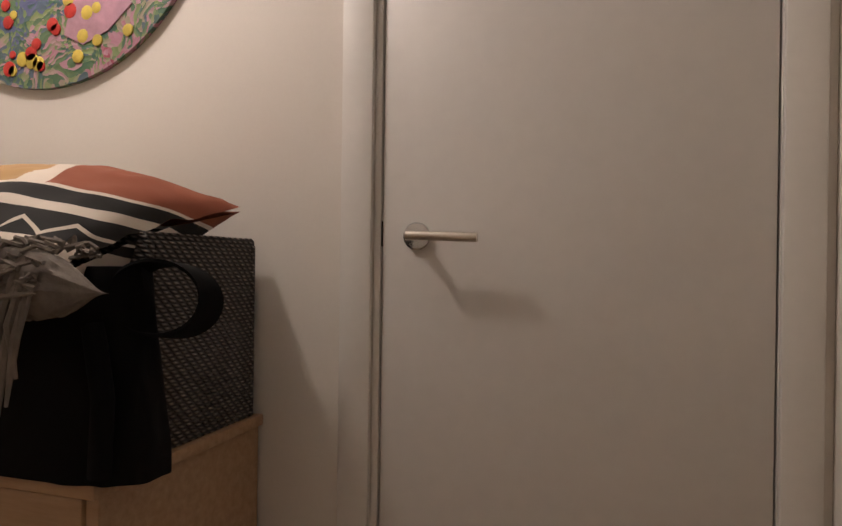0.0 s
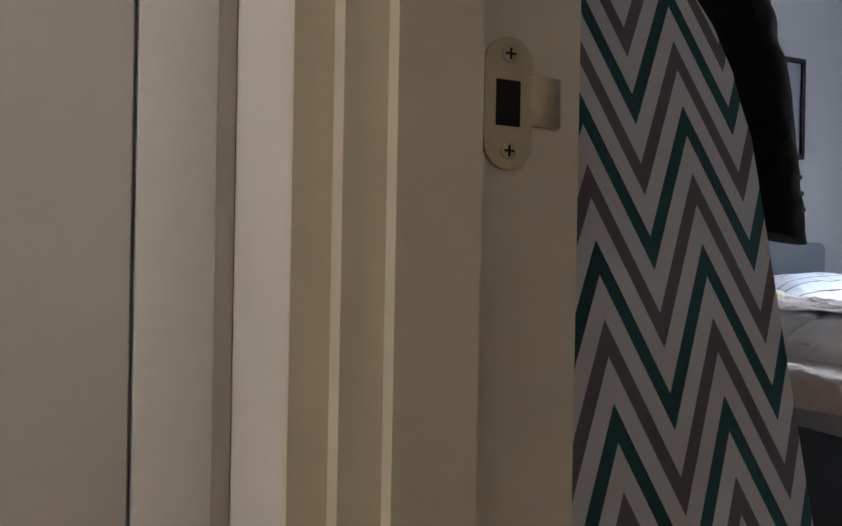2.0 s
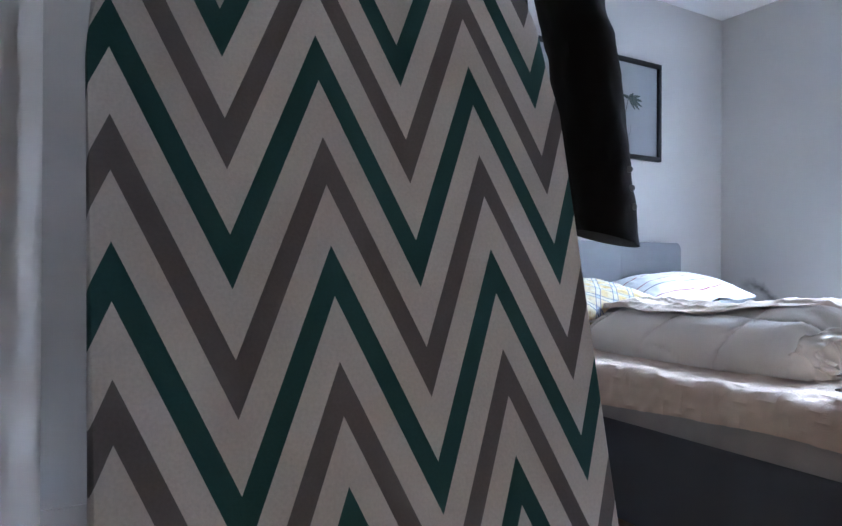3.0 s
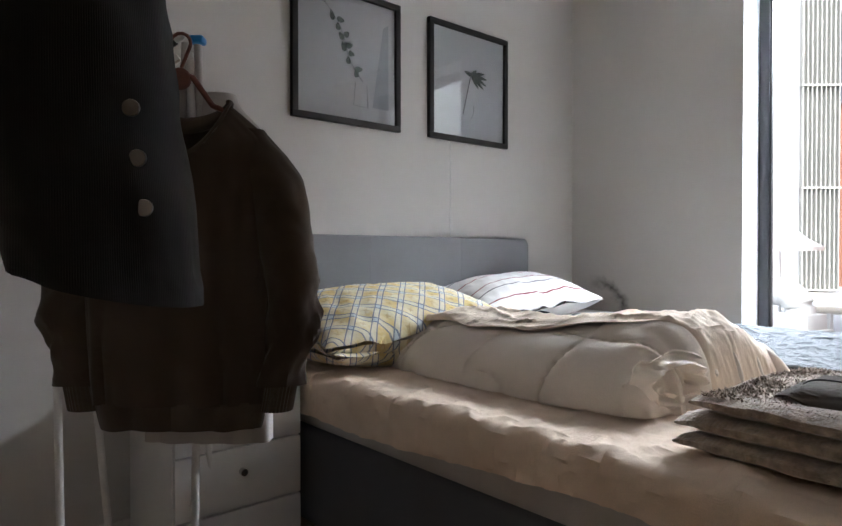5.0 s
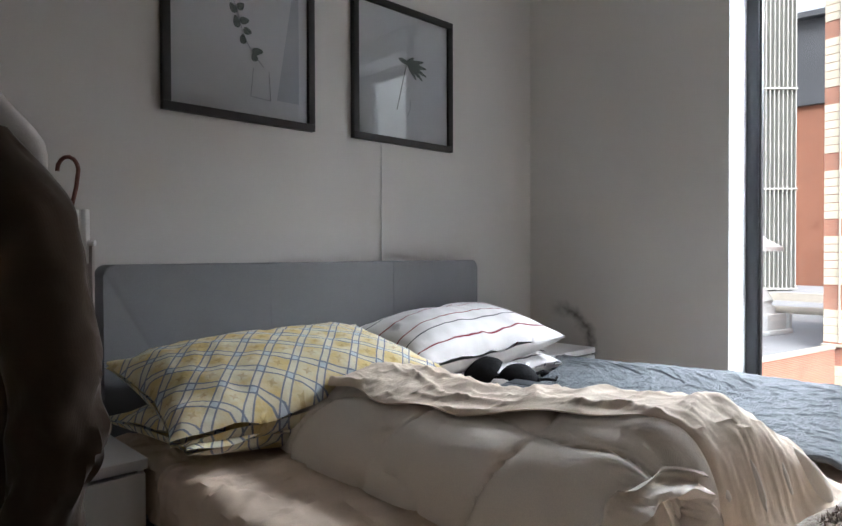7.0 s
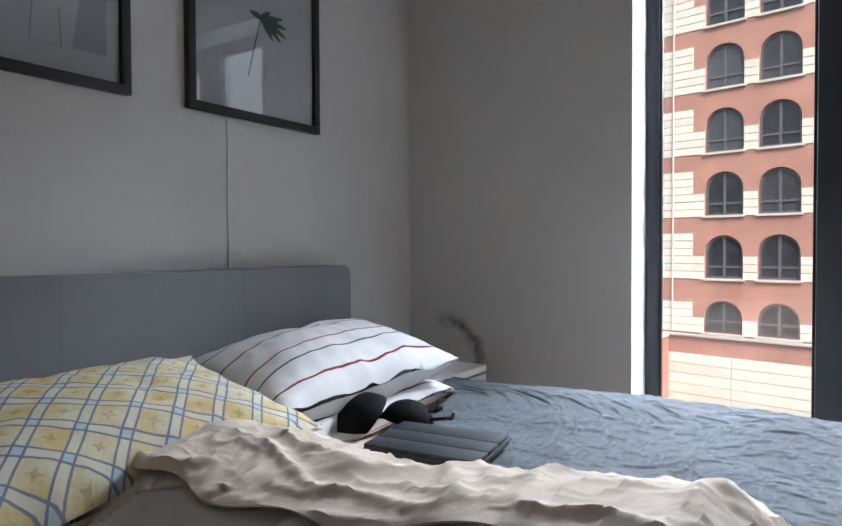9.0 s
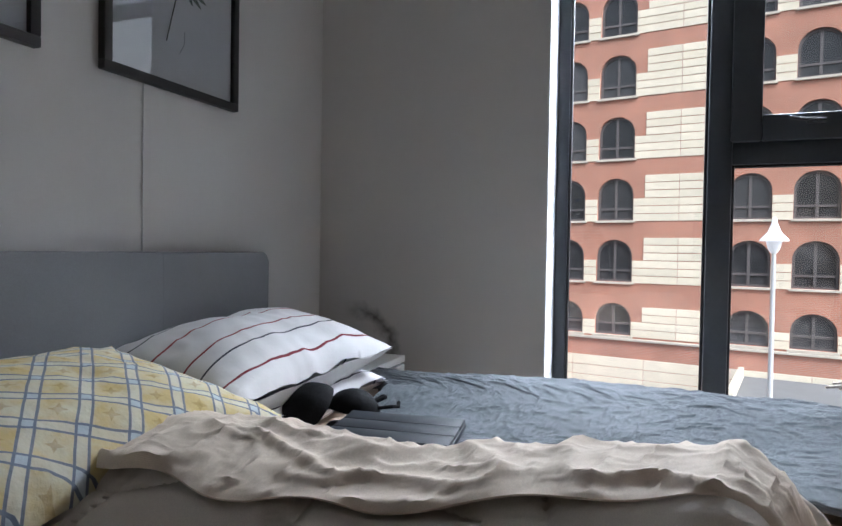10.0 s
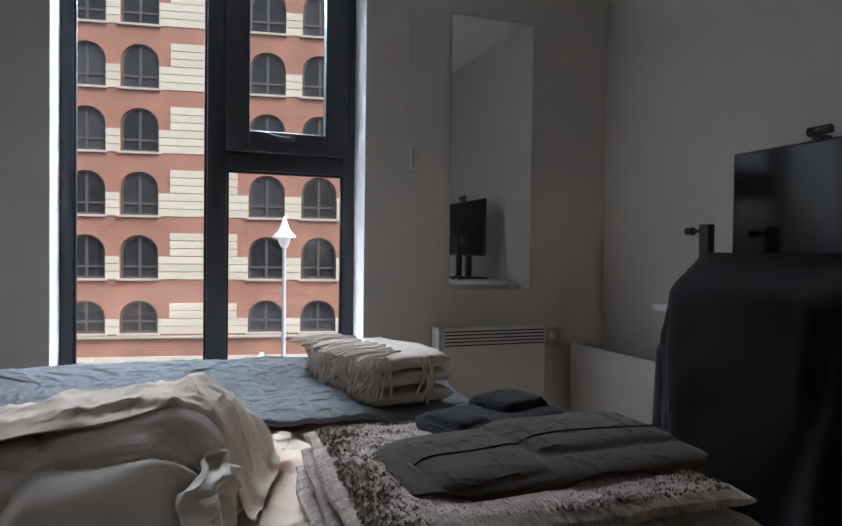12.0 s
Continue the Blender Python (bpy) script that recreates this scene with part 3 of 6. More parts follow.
def bed():
    b = empty("bed", pose(-1.29, -1.2, 0), "double bed with grey upholstered headboard and dark grey base", "bed")
    HX = (-2.075, -1.559, -1.025, -0.533)
    for i in range(3):
        x0, x1 = HX[i], HX[i + 1]
        arc = [k / 6 * math.pi / 2 for k in range(7)]
        r = 0.03
        left = [(x0 + r - r * math.cos(a), 1.069 - r + r * math.sin(a)) for a in arc] if i == 0 else [(x0, 1.069)]
        right = [(x1 - r + r * math.sin(a), 1.069 - r + r * math.cos(a)) for a in arc] if i == 2 else [(x1 - 0.0006, 1.069)]
        g = bm_plate_xz([(x0, 0.12)] + left + right + [(right[-1][0], 0.12)], -0.108, -0.022)
        rim = [ed for ed in g.edges if abs(ed.verts[0].co.y - ed.verts[1].co.y) < 1e-6 and max(ed.verts[0].co.z, ed.verts[1].co.z) > 1.0 and abs(ed.verts[0].co.x - ed.verts[1].co.x) > 1e-5]
        bmesh.ops.bevel(g, geom=rim, offset=0.006, segments=3, affect="EDGES", profile=0.5)
        part("headboard_panel", g, M_HEADB, b, "grey cloth headboard panel")
    part("base_rail", bm_box(-2.055, -2.26, 0.10, -2.015, -0.11, 0.42, 0.014, 3), M_BASE, b)
    part("base_rail", bm_box(-0.575, -2.26, 0.10, -0.535, -0.11, 0.42, 0.014, 3), M_BASE, b)
    part("base_rail", bm_box(-2.014, -2.26, 0.10, -0.576, -2.22, 0.42, 0.014, 3), M_BASE, b)
    for x in (-1.98, -0.61):
        for y in (-0.2, -2.18):
            part("leg", bm_tube([(x, y, 0.0), (x, y, 0.11)], 0.025, 12), M_BLACK, b)
    part("slat_deck", bm_box(-2.01, -2.21, 0.33, -0.58, -0.12, 0.355, 0.004), M_CABWOOD, b)

    mb = bm_box(-2.035, -2.225, 0.358, -0.555, -0.115, 0.575, 0.045, 4)
    part("mattress", mb, M_MATT, b, "pale worn mattress")
    return b


bed()


def sheet():
    """Cream sheet over the mattress, its near edge pulled loose and hanging in creases."""
    cloth = sheet_creases(1.66, 2.11, 150, 190, 1.06, 5, 40, 0.04, 0.018, 9, 30)
    rows = []
    for row in cloth:
        line = []
        for a, b, h in row:
            y = -0.13 - b
            side = 0.13 + 0.03 * math.sin(b * 3.1) + 0.02 * nz(b, 3.0, 0, 4)
            h = h * (0.85 if a < 0.6 else 0.6) + 0.003
            if a < 0.115:
                f = (0.115 - a) / 0.115
                lean = 0.5 * math.pi * min(1.0, f * 3.2)
                x = -2.032 - 0.030 * math.sin(lean) - h * math.sin(lean)
                z = 0.594 - 0.022 * (1 - math.cos(lean)) - side * max(0.0, f - 0.3) + h * math.cos(lean)
            elif a < 1.56:
                x, z = -2.030 + (a - 0.115) * 1.025, 0.594 + h
            else:
                x, z = -0.546, 0.594 + h - (a - 1.56)
            line.append((x, y, z))
        rows.append(line)
    return thing("bed_sheet", bm_points(rows), M_SHEET, "creased cream cotton sheet over the mattress", "bed sheet")


sheet()


def bm_pillow(w, d, h, seed, nu=56, nv=40, sag=0.0):
    """A stuffed pillow, centred on its base: w along x, d along y, h high, with pointed corners and puckers."""
    def side(sign):
        def fn(u, v):
            a, b = u * 2 - 1, v * 2 - 1
            pinch = 1 - 0.10 * (1 - a * a) * abs(b) ** 3
            pinch2 = 1 - 0.10 * (1 - b * b) * abs(a) ** 3
            prof = ((1 - abs(a) ** 2.6) * (1 - abs(b) ** 2.4)) ** 0.55
            x, y = a * w / 2 * pinch2, b * d / 2 * pinch
            z = h * 0.42 + sign * h * 0.5 * prof
            if sign < 0:
                z = max(z, 0.0)
            edge = (abs(a) ** 6 + abs(b) ** 6)
            z += 0.010 * ridge(x + seed, y, seed, 7.0) * (0.35 + min(1, edge)) * (1 if sign > 0 else 0.3)
            z += 0.007 * ridge(x * 0.7 + y * 0.8 + seed, y * 0.5 - x, seed, 11.0) * (1 if sign > 0 else 0.2)
            z += 0.012 * nz(x + seed, y, seed, 4.0) - sag * (abs(a) ** 2) * h
            return (x, y, z)
        return fn
    return bm_join(bm_grid(nu, nv, side(1)), bm_grid(nu, nv, side(-1)))


def pillow(w, d, h, m, material, label, seed, group):
    bm = bm_pillow(w, d, h, seed)
    bmesh.ops.remove_doubles(bm, verts=bm.verts[:], dist=0.0004)
    ob = thing("pillow", bm, material, label, "pillow", group)
    ob.matrix_world = m
    return ob


PG = "pillows on the bed"
pillow(0.78, 0.47, 0.13, pose(-1.70, -0.37, 0.595, 0, 2, 4), M_CHECK, "flattened yellow pillow with blue diagonal check", 1.3, PG)
pillow(0.82, 0.50, 0.20, pose(-1.68, -0.385, 0.675, 12, -3, -3), M_CHECK, "plump yellow pillow with blue diagonal check", 4.1, PG)
pillow(0.72, 0.45, 0.16, pose(-0.92, -0.345, 0.60, 1, -1, -2), M_STRIPE2, "white pillow with fine grey stripes", 7.7, PG)
pillow(0.70, 0.47, 0.21, pose(-0.935, -0.345, 0.695, 6, -4, -5), M_STRIPE, "plump white pillow with thin black and red stripes", 9.2, PG)


def grey_z(x, y):
    """Height of the grey duvet over the floor, without its folds."""
    z = 0.632 + 0.022 * smoothstep(-1.35, -1.0, x) + 0.045 * smoothstep(-0.80, -0.50, x) + 0.02 * smoothstep(0.6, 1.0, -y)
    z -= 0.045 * smoothstep(1.75, 2.2, -y)
    return z


def grey_duvet():
    """Crumpled slate-blue duvet over the window half of the bed, hanging over its far edge."""
    cloth = sheet_creases(1.28, 1.75, 160, 210, 1.045, 11, 40, 0.05, 0.016, 7, 8)
    rows = []
    for row in cloth:
        line = []
        for a, b, h in row:
            hang = max(0.0, a - 1.0)
            near = min(a, 1.0)
            x = -1.40 + near * 0.985 + 0.04 * smoothstep(0, 0.25, hang)
            y0 = -0.61 + 0.30 * smoothstep(-0.63, -0.48, x)
            y = y0 - b / 1.75 * (2.28 + y0)
            x += 0.32 * smoothstep(1.22, 1.50, -y) * (1 - near)
            calm = 1 - 0.85 * math.exp(-((x + 1.06) / 0.13) ** 4 - ((y + 0.83) / 0.17) ** 4)
            z = grey_z(x, y) - 0.020 + (h * 0.9 + 0.020 * nz(x * 1.2, y * 0.8, 1.0, 5.0) + 0.018 * nz(x, y, 2.0, 2.4)) * calm
            if hang > 0:
                z -= hang * 0.95
            line.append((x, y, max(z, 0.612 if hang == 0 else 0.3)))
        rows.append(line)
    e = empty("grey_duvet", pose(-0.9, -1.4, 0.62), "crumpled slate-blue velvet duvet across the bed", "duvet")
    part("cover", bm_points(rows, 0.016), M_GDUVET, e)
    part("hem", bm_tube([(q[0] - 0.002, q[1], q[2] - 0.008) for q in rows[0][::2]], 0.0085, 8), M_GDUVET, e, "rolled stitched hem of the duvet")
    part("hem", bm_tube([(row[-1][0], row[-1][1] - 0.002, row[-1][2] - 0.008) for row in rows[::2]], 0.0085, 8), M_GDUVET, e, "rolled stitched hem of the duvet")
    return e


grey_duvet()


def heap(u, s):
    """The rolled quilt's surface: u along it from the pillows, s over it from its near foot (0) to its far foot (1)."""
    u, s = np.asarray(u, dtype=float), np.asarray(s, dtype=float)
    yb = -0.30 - 1.18 * u
    xn = np.interp(-yb, [0.30, 0.65, 1.25, 1.43, 1.60], [-1.72, -1.82, -1.83, -1.80, -1.70])
    xf = np.interp(-yb, [0.35, 0.70, 1.05, 1.48], [-1.29, -1.306, -1.265, -1.215])
    x = xn + (xf - xn) * s
    y = yb - 0.31 * (x - xn) * np.clip((u - 0.35) / 0.65, 0, 1)
    c = np.interp(-yb, [0.35, 0.90, 1.48], [0.72, 0.50, 0.58])
    near = np.clip(1 - np.abs(np.minimum(0, s - c) / c) ** 2.4, 0, 1) ** 0.55
    far = np.clip(1 - np.abs(np.maximum(0, s - c) / (1 - c)) ** 1.7, 0, 1) ** 0.83
    h = np.interp(-y, [0.35, 0.55, 0.80, 1.05, 1.30, 1.50, 1.70], [0.112, 0.176, 0.186, 0.170, 0.208, 0.222, 0.214])
    k1 = np.clip((1 - u) / 0.10, 0, 1)
    k0 = np.clip(u / 0.18, 0, 1)
    h = h * np.sqrt(1 - (1 - k1) ** 2) * (0.35 + 0.65 * np.sqrt(1 - (1 - k0) ** 2))
    return x, y, 0.604 + h * np.where(s < c, near, far)


def white_duvet():
    """White quilt rolled lengthways on the bed, its thin cover pulled over the top and the far side."""
    d = empty("rolled_quilt", pose(-1.5, -0.95, 0.60), "white quilted duvet rolled up lengthways on the bed", "duvet")

    def quilt(u, v):
        s = 0.86 * u
        x, y, z = (float(q) for q in heap(v, s))
        arc = u * 0.60
        q = abs(math.sin(math.pi * (y / 0.30 + 0.22 * math.sin(arc * 8.0)))) ** 0.30
        q2 = abs(math.sin(math.pi * (arc / 0.25 + 0.26 * math.sin(y * 8.0) + 0.2))) ** 0.30
        flank = 1 - smoothstep(0.05, 0.45, s)
        pucker = 0.012 * math.sin(y * 95 + 4 * math.sin(arc * 14)) * math.exp(-(q * 4.5) ** 2)
        puff = 0.030 * q * q2 - 0.022 + 0.008 * nz(x, y, z, 5) + pucker
        end = smoothstep(0.86, 1.0, v)
        puff += end * 0.012 * math.sin(u * 34 + 3 * nz(u * 3, v, 0, 3))
        return (x - flank * puff, y - end * puff, max(z + (1 - 0.6 * flank) * puff, 0.602))
    part("quilt", bm_grid(120, 190, quilt), M_WDUVET, d, "white puffed quilt with stitched seams")

    def roll_end(u, v):
        th = u * 2 * math.pi
        r = 1 - v
        dep = 0.028 * math.sin(min(1.0, v * 2.2) * math.pi / 2) - 0.085 * math.exp(-((v - 0.8) / 0.16) ** 2) + 0.014 * math.sin(v * 16 + th) + 0.010 * math.sin(th * 7 + v * 5) * r
        x = -1.665 + 0.135 * r * math.cos(th) + 0.012 * nz(v * 3, math.cos(th), math.sin(th), 2)
        z = 0.680 + 0.072 * r * math.sin(th) + 0.006 * ridge(x, v, math.sin(th), 6)
        return (x, -1.465 - dep - 0.28 * (x + 1.74), max(z, 0.605))
    part("roll_end", bm_grid(64, 40, roll_end, closed_u=True), M_WDUVET, d)

    # heights of the heap over the bed, for the cover to lie on
    step = 0.01
    gx, gy = np.arange(-2.0, -0.7, step), np.arange(-2.0, -0.1, step)
    hgt = np.full((len(gx), len(gy)), 0.606)
    hgt[gx > -1.36, :] = 0.640
    uu, ss = np.meshgrid(np.linspace(0, 1, 700), np.linspace(0, 1, 500), indexing="ij")
    hx, hy, hz = heap(uu, ss)
    ix = np.clip(((hx - gx[0]) / step).round().astype(int), 0, len(gx) - 1)
    iy = np.clip(((hy - gy[0]) / step).round().astype(int), 0, len(gy) - 1)
    np.maximum.at(hgt, (ix, iy), hz + 0.010)
    for _ in range(4):
        hgt = np.maximum(0.606, (2 * hgt + np.roll(hgt, 1, 0) + np.roll(hgt, -1, 0) + np.roll(hgt, 1, 1) + np.roll(hgt, -1, 1)) / 6)

    def floor(x, y):
        fx = np.clip((x - gx[0]) / step, 0, len(gx) - 1.001)
        fy = np.clip((y - gy[0]) / step, 0, len(gy) - 1.001)
        i, j = fx.astype(int), fy.astype(int)
        a, b = fx - i, fy - j
        return (hgt[i, j] * (1 - a) + hgt[i + 1, j] * a) * (1 - b) + (hgt[i, j + 1] * (1 - a) + hgt[i + 1, j + 1] * a) * b
    # the loose cover: from its wavy near edge over the crest to the far foot, and down over the end
    n, m = 170, 96
    v, w = np.meshgrid(np.linspace(0.0, 1.03, n), np.linspace(0, 1, m), indexing="ij")
    edge = np.interp(v, [0, 0.12, 0.25, 0.5, 0.65, 0.8, 0.9, 1.05], [0.52, 0.42, 0.25, 0.20, 0.26, 0.30, 0.34, 0.36]) - 0.02 * np.sin(v * 31)
    s = edge + (1.03 - edge) * w
    cx, cy, cz = heap(np.minimum(v, 1), np.minimum(s, 1))
    cx = cx + 0.5 * np.maximum(0, s - 1)
    cy = cy - 1.2 * np.maximum(0, v - 1)
    cz = np.maximum(cz, floor(cx, cy)) + 0.004
    cover = settle(np.stack([cx, cy, cz], 2), 1.06, floor, 40, 0.05, 23, 0.0001, 0.004, 0.026, 13, 40)
    for row in cover:
        for q in row:
            f = ridge(q[0] * 0.9 + q[1] * 0.35 + 0.05 * nz(q[0], q[1], 1.0, 7), q[1] * 0.55 - q[0] * 0.5, 0.3, 11.0)
            g = ridge(q[0] * 0.5 - q[1] * 0.6 + 0.04 * nz(q[0], q[1], 3.0, 9), q[1] * 0.8 + q[0] * 0.7, 4.1, 15.0)
            q[2] += 0.012 * max(0.0, f) ** 3 + 0.007 * max(0.0, g) ** 3
    cover[1:-1, 1:-1] += 0.5 * ((cover[:-2, 1:-1] + cover[2:, 1:-1] + cover[1:-1, :-2] + cover[1:-1, 2:]) / 4 - cover[1:-1, 1:-1])
    cover[:, 0, 2] = floor(cover[:, 0, 0], cover[:, 0, 1]) + 0.003
    cover[:, 1, 2] = 0.5 * (cover[:, 0, 2] + cover[:, 2, 2])
    part("loose_cover", bm_points(cover.tolist(), 0.0025), M_SHEETW, d, "thin crumpled cream cotton cover")
    return d


M_SHEETW = fabric("ivory_cotton", (0.83, 0.71, 0.58), 1500, 0.85, 16, 0.05, 0.22, 0.008)
white_duvet()


def folded_stack(name, x0, y0, z0, x1, y1, layers, h, material, label, category, rz=0.0, wave=0.02, nlen=60, square=0.35):
    """A folded cloth: rounded layers lying on one another, joined by folds."""
    e = empty(name, pose((x0 + x1) / 2, (y0 + y1) / 2, z0, 0, 0, rz), label, category)
    w, d = x1 - x0, y1 - y0
    for k in range(layers):
        hh = h / layers

        def fn(u, v, k=k, hh=hh):
            a = u * 2 * math.pi
            c, s = math.cos(a), math.sin(a)
            y = (v - 0.5) * d * (1 - 0.03 * k)
            ww = w / 2 * (1 - 0.025 * k)
            px = math.copysign(abs(c) ** square, c) * ww * (1 + 0.05 * nz(k * 3.3, y * 2, 1.0, 2.0))
            pz = hh / 2 + math.copysign(abs(s) ** 0.6, s) * hh * 0.52
            endf = smoothstep(-0.01, 0.07, v) * smoothstep(-0.01, 0.07, 1 - v)
            pz = hh / 2 + (pz - hh / 2) * (0.25 + 0.75 * endf ** 0.6)
            zz = k * hh + pz + wave * 0.5 * nz(px + k, y, k * 3.1, 5) * (k / max(1, layers - 1)) + 0.004 * ridge(px, y, k, 14)
            return (px + 0.012 * nz(px, y, k * 2.0, 6), y + 0.015 * nz(px, y + k, 7.0, 4), max(zz, 0.0))
        bm = bm_grid(48, nlen, fn, closed_u=True)
        bmesh.ops.holes_fill(bm, edges=[ed for ed in bm.edges if ed.is_boundary], sides=200)
        part("fold", bm, material, e, world_space=False)
    return e


fleece = folded_stack("fleece_blanket", -2.005, -2.25, 0.604, -1.365, -1.69, 3, 0.112, M_FLUFF, "thick folded brown and white fleece blanket on the bed", "blanket", 87, 0.020, square=0.55)


def tufts(parent, n, x0, y0, x1, y1, zf, length, material, seed):
    """Short upright fibres as thin leaves, one joined mesh."""
    rng = random.Random(seed)
    bm = bmesh.new()
    for _ in range(n):
        x, y = rng.uniform(x0, x1), rng.uniform(y0, y1)
        z = zf(x, y)
        a = rng.uniform(0, 6.28)
        dx, dy = math.cos(a) * 0.0035, math.sin(a) * 0.0035
        lx, ly = rng.uniform(-0.008, 0.008), rng.uniform(-0.008, 0.008)
        p = [bm.verts.new(q) for q in ((x - dx, y - dy, z), (x + dx, y + dy, z), (x + lx, y + ly, z + length * rng.uniform(0.6, 1.2)))]
        bm.faces.new(p)
    return tagged(part("pile", bm, material, parent, world_space=False, smooth=False), kind="stuff")


def mat_pile():
    g = NT("fleece_pile")
    rnd = g.n("NewGeometry").outputs["Random Per Island"]
    c = g.ramp(rnd, [(0.0, (0.10, 0.07, 0.055)), (0.45, (0.32, 0.26, 0.22)), (0.6, (0.62, 0.56, 0.50))])
    return g.base(c, 0.95)


tufts(fleece, 12000, -0.28, -0.245, 0.28, 0.245, lambda x, y: 0.109 + 0.007 * nz(x + 2, y, 6.2, 5), 0.008, mat_pile(), 5)


def throw():
    t = folded_stack("wool_throw", -0.985, -2.165, 0.622, -0.545, -1.875, 3, 0.150, M_THROW, "folded beige wool throw with twisted fringes", "blanket", 13, 0.03, square=0.48)
    rng = random.Random(3)

    def strand(p, d, length, fall=0.0):
        p = (p[0] * 0.88, p[1] * 0.80, p[2] * 0.97)
        pts = []
        for k in range(8):
            f = k / 7
            pts.append((p[0] + d[0] * length * f + 0.007 * math.sin(f * 9 + p[1] * 40), p[1] + d[1] * length * f + 0.007 * math.cos(f * 7 + p[0] * 30), p[2] + d[2] * length * f - fall * f * f))
        return pts
    bms = []
    for k in range(60):
        x = -0.23 + k * 0.0079
        bms.append(bm_tube(strand((x, 0.02 + 0.05 * rng.random(), 0.164 + 0.006 * rng.random()), (rng.uniform(-0.3, 0.3), 0.9, 0.05), 0.13 + 0.06 * rng.random(), 0.02), 0.0034, 5))
    for k in range(46):
        x = -0.24 + k * 0.0104
        bms.append(bm_tube(strand((x, 0.186 + 0.006 * rng.random(), 0.150 + rng.uniform(-0.02, 0.01)), (rng.uniform(-0.25, 0.25), 0.06, -1), 0.07 + 0.07 * rng.random()), 0.0032, 5))
    for k in range(12):
        y = 0.10 + 0.0070 * k
        bms.append(bm_tube(strand((-0.235 - 0.01 * rng.random(), y, 0.155), (-0.18, rng.uniform(-0.2, 0.2), -0.8), 0.09 + 0.06 * rng.random()), 0.0032, 5))
    for k in range(9):
        y = -0.09 + 0.0065 * k
        bms.append(bm_tube(strand((-0.243 - 0.012 * rng.random(), y, 0.150), (-0.10, rng.uniform(-0.25, 0.25), -1), 0.10 + 0.05 * rng.random()), 0.0036, 5))
    part("fringe", bm_join(*bms), M_THROW, t, "loose twisted wool fringe", world_space=False)
    return t


throw()


def rag(name, cx, cy, z0, w, d, h, material, label, category, rz, seed, seam=0.0, folds=((0.0, 0.0, 1.0, 1.0, 1.0),)):
    """A garment folded into a soft pad: its cloth sinks over the folds inside and creases.
    folds: (x, y, width, depth, height) of each inner pad, as shares of w, d and h."""
    e = empty(name, pose(cx, cy, z0, 0, 0, rz), label, category)

    def floor(x, y):
        z = 0 * x
        for fx, fy, fw, fd, fh in folds:
            r = np.abs((x - fx * w) / (0.49 * w * fw)) ** 6 + np.abs((y - fy * d) / (0.49 * d * fd)) ** 6
            z = np.maximum(z, h * fh * np.sqrt(np.clip(1 - r, 0, 1)))
        return z
    n, m = 70, 100
    a, b = np.meshgrid(np.linspace(-0.5, 0.5, n), np.linspace(-0.5, 0.5, m), indexing="ij")
    wob = 0.012 * np.sin(b * 9 + seed) + 0.008 * np.sin(a * 13 + seed)
    p = np.stack([a * w * (1 - 0.25 * np.abs(b * 2) ** 6) + wob, b * d * (1 - 0.12 * np.abs(a * 2) ** 4), 0 * a], 2)
    p[:, :, 2] = floor(p[:, :, 0], p[:, :, 1])
    cloth = settle(p, 1.035, floor, 30, 0.05, int(seed * 10), 0.0001, 0.004, 0.012, 15, 24)
    part("cloth", bm_points(cloth.tolist(), 0.004), material, e, world_space=False)
    if seam:
        k = int(n * seam)
        pts = [cloth[k, j] + np.array([0, 0, 0.0012]) for j in range(6, m - 6, 2)]
        part("seam", bm_tube([tuple(q) for q in pts], 0.0018, 6), M_BLACK, e, "dark stitched seam", world_space=False)
    return e


rag("trousers", -1.715, -2.05, 0.706, 0.32, 0.58, 0.042, M_TROUS, "folded khaki-grey trousers lying on the fleece blanket", "trousers", 3, 2.0, 0.45,
    ((0.0, 0.0, 1.0, 1.0, 0.8), (0.10, -0.16, 0.75, 0.62, 1.1), (-0.05, 0.25, 0.8, 0.4, 0.95)))
rag("navy_top", -1.475, -2.07, 0.708, 0.20, 0.36, 0.040, M_NAVY, "crumpled navy top lying on the fleece blanket", "garment", 20, 6.0, 0.0,
    ((0.0, 0.0, 1.0, 1.0, 0.7), (0.1, -0.2, 0.7, 0.45, 1.2), (0.0, 0.28, 0.7, 0.3, 0.9)))


def tablet():
    e = empty("tablet_case", pose(-1.075, -0.83, 0.676, 0, -1.5, 7), "closed slate-grey folding tablet case lying on the duvet", "tablet")
    for k in range(3):
        part("flap", bm_box(-0.097 + k * 0.065, -0.140, 0.0, -0.0345 + k * 0.065, 0.140, 0.011, 0.002), M_TABLET, e, world_space=False)
    part("body", bm_box(-0.099, -0.142, -0.012, 0.099, 0.142, 0.001, 0.002), M_TABLET, e, world_space=False)
    return e


tablet()


